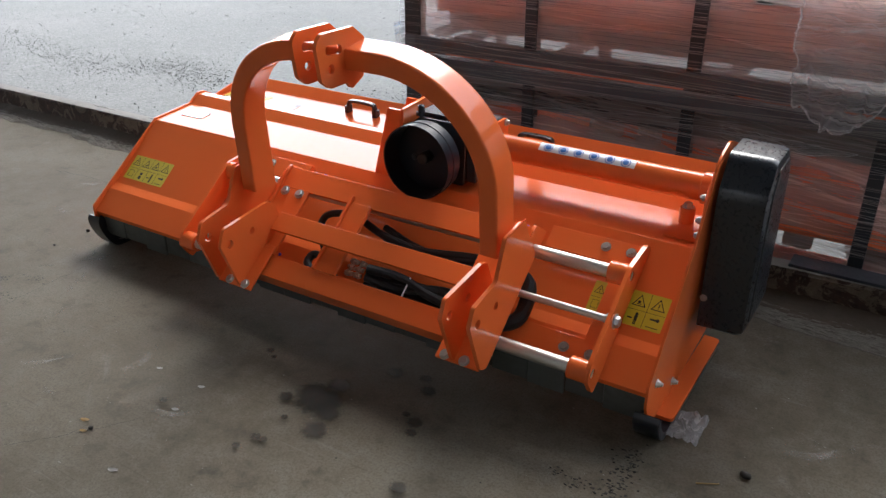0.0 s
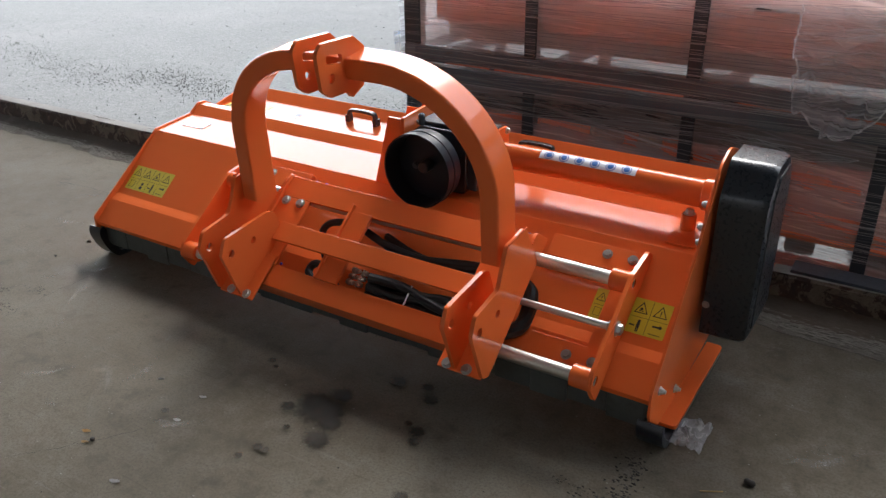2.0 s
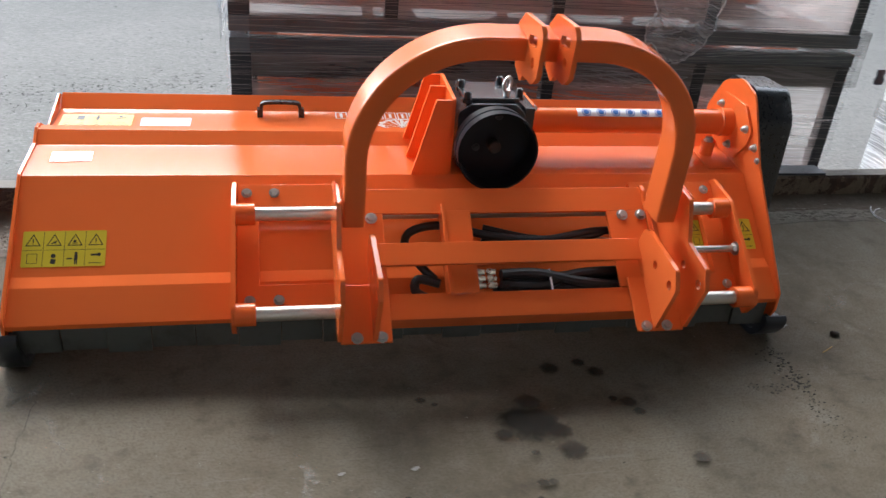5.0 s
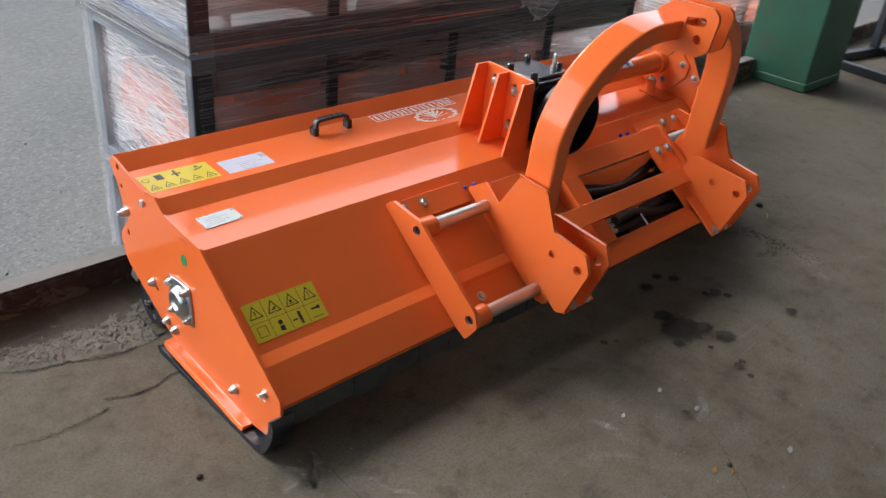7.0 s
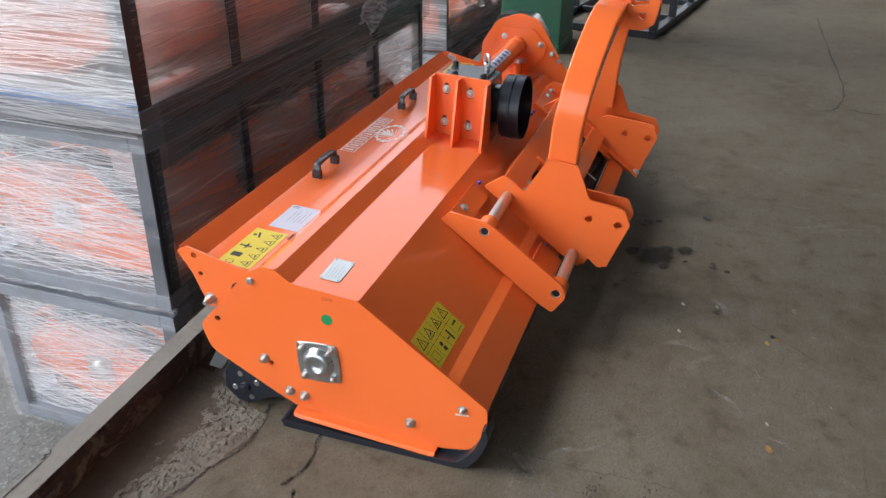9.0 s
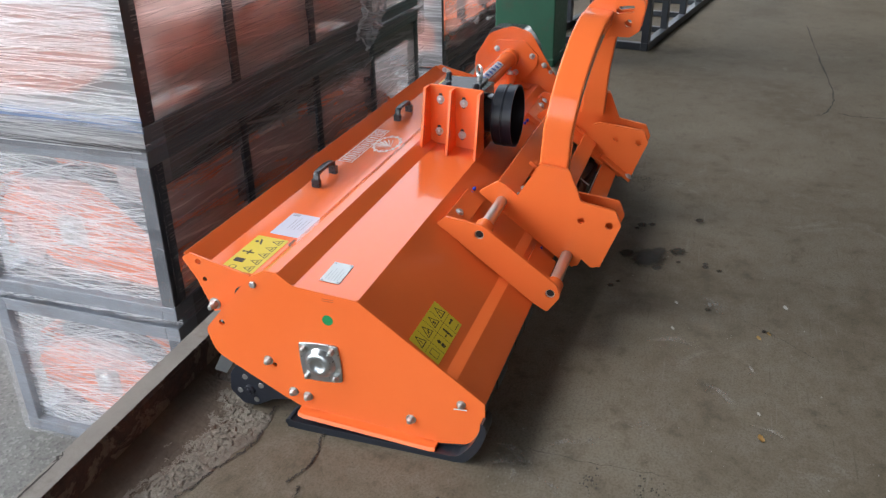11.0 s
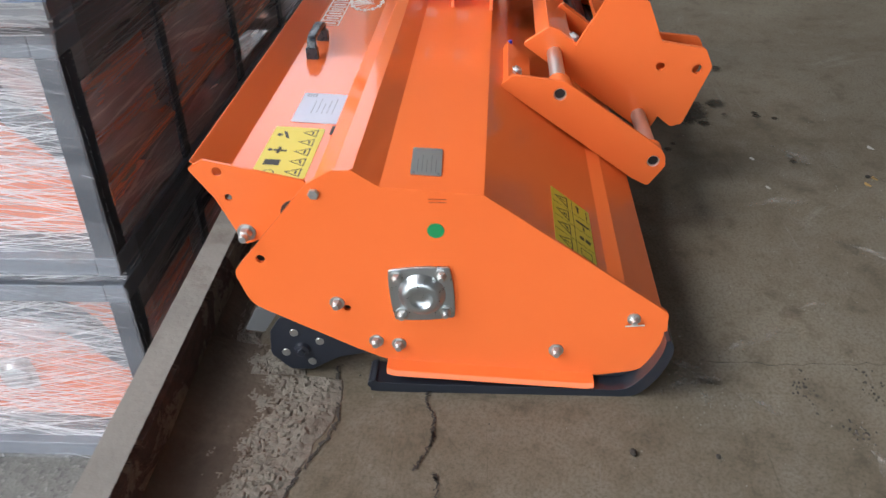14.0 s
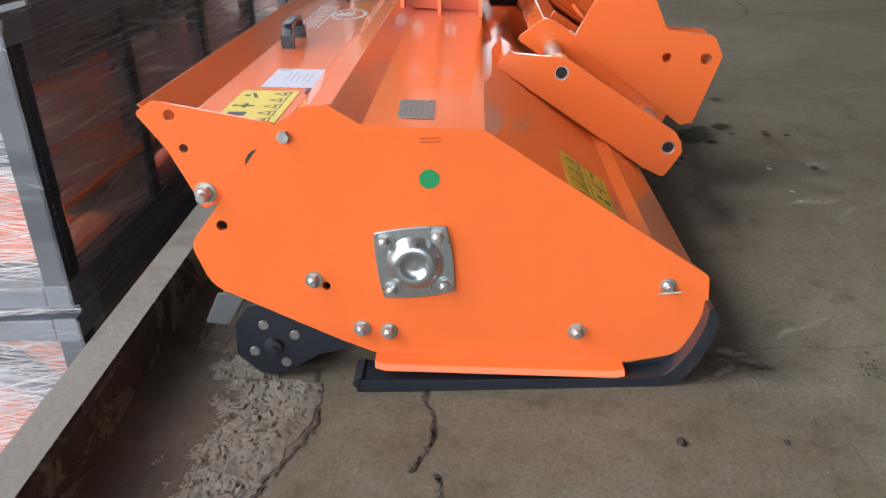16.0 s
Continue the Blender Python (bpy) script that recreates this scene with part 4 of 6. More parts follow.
add_flat(bm, f, rect(0.046, 0.058, 0.068, 0.088), 0.0008, 0.0012)
add_flat(bm, f, rect(0.104, 0.056, 0.111, 0.082), 0.0008, 0.0012)
add_flat(bm, f, rect(0.095, 0.068, 0.122, 0.074), 0.0008, 0.0012)
add_flat(bm, f, circle((0.108, 0.088), 0.005, 10), 0.0008, 0.0012)
add_flat(bm, f, [(0.16, 0.062), (0.19, 0.072), (0.194, 0.08), (0.165, 0.07)], 0.0008, 0.0012)
add_flat(bm, f, circle((0.176, 0.084), 0.006, 10), 0.0008, 0.0012)
tagged(part("print", bm, INK, yl, "", 0, 0), kind="stuff")
bm = add_flat(bmesh.new(), f, circle((0.016, 0.07), 0.0085, 16), 0.0012, 0.0015)
part("ring_middle", bm, YELLOW, yl, "", 0, 0)
f, yl = flap_label(1.962, 2.176, 0.188, 0.288, YELLOW, "warning_label", "yellow pictogram warning label")
bm = bmesh.new()
for i in range(5):
    c = add_triangle_sign(bm, f, 0.022 + i * 0.042, 0.024, 0.018)
    add_flat(bm, f, rect(c[0] - 0.006, c[1] - 0.003, c[0] + 0.006, c[1] + 0.001), 0.0008, 0.0012)
for a0, b0, a1, b1 in ((0.046, 0.058, 0.068, 0.088), (0.095, 0.068, 0.122, 0.074), (0.104, 0.056, 0.111, 0.082), (0.16, 0.064, 0.19, 0.072)):
    add_flat(bm, f, rect(a0, b0, a1, b1), 0.0008, 0.0012)
tagged(part("print", bm, INK, yl, "", 0, 0), kind="stuff")
f, wl = flap_label(0.278, 0.432, 0.150, 0.246, PAPER, "paper_label", "white printed paper label")
bm = bmesh.new()
for i in range(5):
    add_flat(bm, f, rect(0.046 + 0.004 * (i % 2), 0.018 + i * 0.011, 0.128 - 0.012 * (i % 3), 0.0195 + i * 0.011), 0.0008, 0.0011)
for i in range(12):
    add_flat(bm, f, rect(0.134 + (i % 3) * 0.006, 0.066 + (i // 3) * 0.006, 0.138 + (i % 3) * 0.006, 0.0705 + (i // 3) * 0.006), 0.0008, 0.0011)
tagged(part("print", bm, simple("grey_ink", (0.22, 0.23, 0.26), 0.5), wl, "", 0, 0), kind="stuff")
# pale printed mark on the flap: two rows of plain bars and a ring of petals
z = lambda y: 0.448 + (y - 0.148) * 0.061
f = label_plane((0.90, 0.165, z(0.165) + 0.0003), (1, 0, 0), (0, 1, 0.061))
bm = bmesh.new()
a0 = 0.0
for i, w in enumerate((0.040, 0.036, 0.038, 0.034, 0.040, 0.036, 0.044, 0.036, 0.034)):
    lo_, hi_, e_ = 0.088, 0.142, 0.0035
    for q in (rect(a0, lo_, a0 + w, lo_ + e_), rect(a0, hi_ - e_, a0 + w, hi_), rect(a0, lo_ + e_, a0 + e_, hi_ - e_), rect(a0 + w - e_, lo_ + e_, a0 + w, hi_ - e_), rect(a0 + w * 0.38, lo_ + 0.010, a0 + w * 0.62, hi_ - 0.010)):
        add_flat(bm, f, q, 0.0004, 0.0008)
    a0 += w + 0.005
for i in range(26):
    a = 2 * math.pi * i / 26
    r0, r1 = (0.074, 0.098) if i % 2 else (0.080, 0.092)
    add_flat(bm, f, [(0.235 + r0 * math.cos(a), 0.042 + 0.52 * r0 * math.sin(a)), (0.235 + r1 * math.cos(a), 0.042 + 0.52 * r1 * math.sin(a)), (0.235 + r1 * math.cos(a + 0.2), 0.042 + 0.52 * r1 * math.sin(a + 0.2)), (0.235 + r0 * math.cos(a + 0.2), 0.042 + 0.52 * r0 * math.sin(a + 0.2))], 0.0004, 0.0008)
for i in range(9):
    a = 0.2 + i * 0.34
    c, s = math.cos(a), math.sin(a)
    add_flat(bm, f, [(0.215 - 0.01 * c, 0.018), (0.222 + 0.055 * c - 0.006 * s, 0.026 + 0.05 * s), (0.224 + 0.066 * c, 0.027 + 0.058 * s), (0.222 + 0.055 * c + 0.008 * s, 0.024 + 0.047 * s)], 0.0004, 0.0008)
part("printed_mark", bm, PALE, flap, "pale printed mark", 0, 0)
bm = add_flat(bmesh.new(), label_plane((0, 0.1475, 0.4522), (1, 0, 0), (0, 1, 0.06)), rect(0.22, 0.0, 0.258, 0.007), 0.0, 0.0014)
part("slot", bm, INK, flap, "", 0, 0)
# silver type plate
f = label_plane((0.066, -0.079, 0.4412), (1, 0.04, 0.0), (-0.04, 1, 0.088))
tag = part("type_plate", add_flat(bmesh.new(), f, rounded(rect(0, 0, 0.111, 0.057), 0.004, 3), 0.0, 0.0012), SILVER, housing, "embossed silver type plate")
bm = bmesh.new()
for i in range(5):
    add_flat(bm, f, rect(0.012, 0.010 + i * 0.0085, 0.062 + 0.018 * (i % 2), 0.0115 + i * 0.0085), 0.0012, 0.0016)
for a in (0.006, 0.105):
    for b in (0.006, 0.051):
        add_flat(bm, f, circle((a, b), 0.003, 10), 0.0012, 0.0024)
tagged(part("print", bm, simple("tag_ink", (0.3, 0.3, 0.29), 0.4, 0.6), tag, "", 0, 0), kind="stuff")


def handle(x0, x1, y, zb):
    """A black bow handle on two feet."""
    h = bmesh.new()
    pts = spline([(x0, y, zb), (x0 + 0.004, y, zb + 0.03), (x0 + 0.02, y, zb + 0.046), (x1 - 0.02, y, zb + 0.046), (x1 - 0.004, y, zb + 0.03), (x1, y, zb)], 6)
    add_sweep(h, pts, rounded([(-0.006, -0.011), (0.006, -0.011), (0.006, 0.011), (-0.006, 0.011)], 0.003, 2), (0, 1, 0))
    for x in (x0, x1):
        add_box(h, (x - 0.009, y - 0.014, zb - 0.002), (x + 0.009, y + 0.014, zb + 0.026))
    return part("handle", h, BLACK, flap, "black plastic bow handle", 0.002)


handle(0.65, 0.785, 0.272, 0.4565)
handle(1.415, 1.55, 0.272, 0.4565)

# bracket bolts, gearbox studs, lifting eye
for y, z in ((0.009, 0.626), (-0.083, 0.617), (0.016, 0.501), (-0.076, 0.492)):
    bolt((1.205, y, z), (-1, 0, 0), bracket, 0.0115, 0.009, 0.004)
    bm = add_plate(bmesh.new(), rounded(rect(y - 0.007, z - 0.02, y + 0.007, z + 0.024), 0.006, 3), 1.2035, 1.2048)
    part("slot", bm, INK, bracket, "", 0, 0)
for x, y in ((1.262, -0.004), (1.392, 0.035), (1.258, -0.115), (1.428, -0.08)):
    bm = add_lathe(bmesh.new(), (x, y, GZ + 0.098), (x, y, GZ + 0.132), [(0, 0.017), (0.35, 0.017), (0.36, 0.012), (0.9, 0.012), (1, 0.008)], 14)
    part("plug", bm, CAST, gearbox)
bm = bmesh.new()
ER = 0.021
ringpath = [(1.384 + 0.72 * ER * math.sin(2 * math.pi * k / 20), -0.092 + 0.69 * ER * math.sin(2 * math.pi * k / 20), 0.697 + ER * math.cos(2 * math.pi * k / 20)) for k in range(21)]
add_sweep(bm, ringpath, circle((0, 0), 0.0055, 8), (0, 1, 0))
add_cyl(bm, (1.384, -0.092, GZ + 0.108), (1.384, -0.092, 0.68), 0.011, 12)
part("lifting_eye", bm, ZINC, gearbox, "zinc lifting eye bolt")
bm = bmesh.new()
add_lathe(bm, (1.33, -0.17, 0.546), (1.33, -0.225, 0.546), [(0, 0.019), (0.94, 0.019), (1, 0.015)], 12)
part("shaft", bm, RUBBER, gearbox)
for dx, dz in ((-0.05, -0.012), (0.012, 0.085)):
    part("screw", add_bolt(bmesh.new(), (1.33 + dx, -0.188, 0.546 + dz), (0, -1, 0), 0.009, 0.006), DARK_SHADED, gearbox)
# flange where the drive tube meets the gearbox and the tall plate
bm = add_plate(bmesh.new(), rounded([(-0.075, -0.075), (0.075, -0.075), (0.075, 0.075), (-0.075, 0.075)], 0.02), GX + 0.136, GX + 0.146, to3=lambda d, a, b: (d, TY + a, TZ + b))
part("flange", bm, ORANGE, mower, "", 0.0015)
for a, b in ((-0.06, 0.06), (-0.06, -0.06), (0.06, 0.06), (0.06, -0.06)):
    bolt((GX + 0.146, TY + a, TZ + b), (1, 0, 0), mower, 0.009, 0.01)
bm = add_plate(bmesh.new(), rounded([(-0.142, 0.018), (-0.075, 0.085), (0.07, 0.085), (0.115, 0.0), (0.08, -0.085), (-0.075, -0.1), (-0.135, -0.03)], 0.02), L - 0.018, L - 0.008, to3=lambda d, a, b: (d, TY + a, TZ + b))
part("flange", bm, ORANGE, mower, "", 0.0015)
for y, z in ((0.05, 0.60), (-0.124, 0.572), (0.07, 0.50), (-0.182, 0.53), (-0.045, 0.49)):
    bolt((L - 0.018 if y > -0.15 else L - 0.008, y, z), (-1, 0, 0), side_r, 0.0105, 0.012, 0.006)
bolt((L - 0.008, -0.215, 0.50), (-1, 0, 0), side_r, 0.008, 0.008)
for y, z in ((-0.148, 0.285),):
    bolt((L + 0.02, y, z), (0, -1, 0), cover, 0.008, 0.006)
for y, z in ((-0.443, 0.165), (-0.285, 0.075)):
    bolt((L, y, z), (1, 0, 0), side_r, 0.0095, 0.009, 0.008)
bm = add_plate(bmesh.new(), rounded([(-0.115, 0.225), (0.08, 0.225), (0.09, 0.62), (0.06, 0.665), (-0.06, 0.665), (-0.1, 0.61)], 0.0), L + 0.139, L + 0.146)
part("raised_panel", bm, BLACK, cover, "", 0.003)
# stub with a plug near the tall plate
bm = add_lathe(bmesh.new(), (2.12, -0.036, 0.436), (2.12, -0.036, 0.497), [(0, 0.027), (0.1, 0.027), (0.12, 0.022), (1, 0.022)], 20)
stub = part("filler_stub", bm, ORANGE, housing, "short orange stub with a zinc plug", 0.0)
part("plug", add_bolt(bmesh.new(), (2.12, -0.036, 0.497), (0, 0, 1), 0.0125, 0.014), ZINC, stub)
bm = add_flat(bmesh.new(), label_plane((2.085, -0.135, 0.4375), (1, 0, 0), (0, 1, 0.088)), rounded(rect(0, 0, 0.09, 0.13), 0.01, 3), 0, 0.005)
part("pad", bm, ORANGE, housing, "", 0.001)
# label on the drive tube: pale strip with six blue discs
bm = bmesh.new()
A0, A1 = math.radians(95), math.radians(142)


def on_tube(x, a, r):
    return (x, TY + r * math.cos(a), TZ + r * math.sin(a))


prev = None
for i in range(7):
    a = A0 + (A1 - A0) * i / 6
    row = [bm.verts.new(on_tube(x, a, 0.0416)) for x in (1.642, 1.952)]
    if prev:
        bm.faces.new((prev[0], prev[1], row[1], row[0]))
    prev = row
tl = part("tube_label", bm, WHITE, mower, "pale label strip with blue discs")
bm = bmesh.new()
for i in range(6):
    cx, ca = 1.672 + i * 0.05, math.radians(120)
    for r0, r1 in ((0.0, 0.010), (0.0125, 0.0155)):
        prev = None
        for k in range(17):
            t_ = 2 * math.pi * k / 16
            row = [bm.verts.new(on_tube(cx + r_ * math.cos(t_), ca + r_ * math.sin(t_) / 0.042, 0.0421)) for r_ in (r0 + 0.0003, r1)]
            if prev:
                bm.faces.new((prev[0], prev[1], row[1], row[0]))
            prev = row
tagged(part("print", bm, BLUE, tl), kind="stuff")

# bolts on the pads and the frame
PN = Vector((0, NV.x, NV.y))
for x in (0.614, 0.691):
    bolt((x, *sn(-0.09, -0.047)), PN, mower, 0.011, 0.009)
for x in (0.621, 0.698):
    bolt((x, *sn(0.238, -0.047)), PN, mower, 0.011, 0.009)
for x in (1.955, 2.03):
    bolt((x, *sn(-0.09, -0.047)), PN, mower, 0.011, 0.009)
    bolt((x, *sn(0.232, -0.047)), PN, mower, 0.011, 0.009)
for x in (0.892, 0.952, 1.692, 1.75):
    bolt((x, *sn(0.04, 0.044)), PN, hitch, 0.0125, 0.009)
for x in (0.893, 0.957, 1.692, 1.752):
    bolt((x, *sn(0.388, 0.055)), PN, hitch, 0.0115, 0.009)
for x, q in ((0.92, (-0.206, 0.395)), (0.879, (-0.207, 0.394)), (0.912, (-0.455, 0.196)), (1.70, (-0.206, 0.395)), (1.742, (-0.207, 0.394))):
    bm = add_lathe(bmesh.new(), (x, q[0], q[1]), (x, q[0] + 0.012 * NV.x, q[1] + 0.012 * NV.y), [(0, 0.0065), (0.5, 0.0065), (1, 0.003)], 12)
    part("blue_plug", bm, BLUECAP, housing, "small blue plastic plug")
# welds
def weld(a, b, r=0.005):
    bm = bmesh.new()
    a, b = Vector(a), Vector(b)
    n_ = max(2, int((b - a).length / 0.007))
    for i in range(n_ + 1):
        p = a.lerp(b, i / n_)
        m = Matrix.Translation(p) @ Matrix.Scale(0.85 + 0.3 * noise.noise(p * 60), 4)
        bmesh.ops.create_icosphere(bm, subdivisions=1, radius=r, matrix=m)
    return part("weld_bead", bm, ORANGE, hitch)


for x in (0.842, 1.808):
    weld((x, -0.455, 0.545), (x, -0.55, 0.535))
for x in (XL, XR + 0.012):
    weld((x, *sn(-0.03, 0.056)), (x, *sn(0.33, 0.05)), 0.004)
for x in (0.95, 1.71):
    weld((x, *sn(0.128, 0.066)), (x, *sn(0.194, 0.066)), 0.004)
weld((1.284, -0.545, 0.962), (1.336, -0.545, 0.962), 0.004)

# side-shift cylinder with its rod, hoses and fittings behind the frame
cyl_y, cyl_z = sn(0.135, -0.005)
bm = bmesh.new()
add_lathe(bm, (1.10, cyl_y, cyl_z), (1.74, cyl_y, cyl_z), [(0, 0.022), (0.02, 0.027), (0.97, 0.027), (1, 0.02)], 20)
ram = part("cylinder", bm, BLACK_PAINT, mower, "black side-shift hydraulic cylinder")
bm = add_cyl(bmesh.new(), (1.74, cyl_y, cyl_z), (XB + 0.004, cyl_y, cyl_z), 0.0105, 16)
part("rod", bm, CHROME, ram, "bright steel piston rod")
bm = add_bolt(bmesh.new(), (XB + 0.012, cyl_y, cyl_z), (1, 0, 0), 0.016, 0.014)
part("nut", bm, ZINC, ram)
bm = add_bolt(bmesh.new(), (XB, cyl_y, cyl_z), (-1, 0, 0), 0.016, 0.014)
part("nut", bm, ZINC, ram)


def hose(pts, r, parent, mat=RUBBER):
    return part("hose", add_sweep(bmesh.new(), spline(pts, 8), circle((0, 0), r, 10), (0.02, 0.3, 0.95)), mat, parent, "black hydraulic hose")


P_ = lambda x, s, n_: (x, *sn(s, n_))
hose([P_(1.13, 0.20, -0.03), P_(1.09, 0.16, -0.02), P_(1.05, 0.10, -0.01), P_(1.07, 0.06, 0.0), P_(1.16, 0.045, 0.0), P_(1.30, 0.085, 0.01), P_(1.45, 0.10, 0.01), P_(1.62, 0.07, 0.0), P_(1.74, 0.06, -0.03)], 0.012, ram)
hose([P_(1.14, 0.215, -0.02), P_(1.08, 0.20, -0.02), P_(1.07, 0.235, -0.02), P_(1.12, 0.262, -0.02), P_(1.2, 0.255, -0.01)], 0.013, ram)
hose([P_(1.28, 0.05, -0.01), P_(1.42, 0.09, 0.0), P_(1.56, 0.095, 0.0), P_(1.7, 0.05, -0.01)], 0.011, ram)
hose([P_(1.31, 0.205, 0.012), P_(1.42, 0.20, 0.0), P_(1.55, 0.225, -0.01), P_(1.70, 0.24, -0.02)], 0.015, ram)
hose([P_(1.31, 0.228, 0.0), P_(1.42, 0.232, -0.01), P_(1.55, 0.20, -0.01), P_(1.70, 0.19, -0.02)], 0.015, ram)
hose([P_(1.36, 0.25, -0.01), P_(1.5, 0.25, -0.02), P_(1.62, 0.262, -0.02), P_(1.74, 0.255, -0.02)], 0.013, ram)
hose([P_(1.72, 0.06, -0.03), P_(1.79, 0.09, -0.03), P_(1.81, 0.15, -0.03), P_(1.80, 0.21, -0.03), P_(1.72, 0.25, -0.03)], 0.022, ram)
# extra hoses added behind as a black mass, for the shade in the opening
hose([P_(1.30, 0.245, -0.035), P_(1.45, 0.225, -0.04), P_(1.6, 0.235, -0.04), P_(1.76, 0.215, -0.04)], 0.022, ram)
hose([P_(1.33, 0.20, -0.035), P_(1.48, 0.205, -0.035), P_(1.62, 0.19, -0.04), P_(1.76, 0.20, -0.04)], 0.02, ram)
hose([P_(1.28, 0.07, -0.035), P_(1.42, 0.105, -0.03), P_(1.58, 0.085, -0.035), P_(1.74, 0.10, -0.04)], 0.014, ram)
for s in (0.195, 0.215, 0.235):
    for x0 in (1.238, 1.27):
        bm = add_lathe(bmesh.new(), P_(x0, s, 0.008), P_(x0 + 0.026, s, 0.008), [(0, 0.007), (0.2, 0.010), (0.6, 0.010), (0.65, 0.008), (1, 0.008)], 8)
        part("fitting", bm, BRASS, ram, "zinc hose fitting")
bm = add_lathe(bmesh.new(), P_(1.455, 0.19, 0.006), P_(1.457, 0.26, 0.006), [(0, 0.003), (1, 0.003)], 6)
part("cable_tie", bm, WHITE, ram)

# roller screws, hub, scraper
for x, side in ((0.022, -1), (L - 0.022, 1)):
    for y, z in ((0.228, 0.106), (0.177, 0.085), (0.25, 0.055), (0.198, 0.032)):
        bm = add_lathe(bmesh.new(), (x, y, z), (x + side * 0.002, y, z), [(0, 0.009), (1, 0.008)], 16)
        part("screw", bm, SILVER, mower)
    bm = add_lathe(bmesh.new(), (x, 0.215, 0.064), (x + side * 0.014, 0.215, 0.064), [(0, 0.017), (0.6, 0.015), (0.7, 0.008), (1, 0.007)], 16)
    part("hub", bm, BLACK_PAINT, mower)
bm = add_sheet(bmesh.new(), [(0.262, 0.17), (0.29, 0.168), (0.318, 0.118)], 0.03, L - 0.03, 0.004)
part("scraper", bm, simple("worn_grey_steel", (0.16, 0.165, 0.17), 0.4, 0.6), mower, "grey steel roller scraper bar", 0.001)

for x in (0.016, L - 0.021):
    bm = add_plate(bmesh.new(), rounded([(0.25, 0.165), (0.295, 0.172), (0.325, 0.117), (0.285, 0.112)], 0.004, 2), x, x + 0.005)
    part("scraper_end", bm, simple("scraper_steel", (0.13, 0.135, 0.14), 0.45, 0.5), mower, "grey steel scraper end plate", 0.001)


# ---- stacked steel crates with wrapped mowers in the yard ----
CW, CD, CH, CB = 2.74, 0.90, 0.68, 0.06


def steel_crate(board=True):
    """An open crate of square tube, its corner at the origin."""
    c = thing("steel_crate", (0, 0, 0), "blue-grey steel tube crate with stretch film round it", "crate", "stacked crates")
    for y in (0, CD - CB):
        for z in (0, CH - CB):
            part("beam", add_box(bmesh.new(), (0, y, z), (CW, y + CB, z + CB)), FRAME, c, "", 0.004)
        for x in (0, 0.60, 1.285, 1.975, CW - CB):
            # front posts take the darker steel: the shade on that side, put into colour
            part("post", add_box(bmesh.new(), (x + 0.001, y + 0.002, CB), (x + (0.082 if x == 0 and y == 0 else CB - 0.006), y + CB - 0.002, CH - CB)), FRAME if y or not board else DARK_SHADED, c, "", 0.004)
    for x in (0, CW - CB):
        for z in (0, CH - CB):
            part("cross_beam", add_box(bmesh.new(), (x, CB, z + 0.002), (x + CB, CD - CB, z + CB - 0.002)), FRAME, c, "", 0.004)
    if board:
        # added dark strip, no known part of the crate, to darken the joint
        part("joint_strip", add_box(bmesh.new(), (0.01, 0.02, CH - 0.16), (CW - 0.01, 0.032, CH - 0.055)), DARK_SHADED, c, "added strip that darkens the crate joint under the front beam", 0.002)
    for x in (0.7, 1.4, 2.1):
        part("cross_beam", add_box(bmesh.new(), (x, CB, 0.004), (x + 0.05, CD - CB, 0.05)), FRAME, c, "", 0.004)
    return c


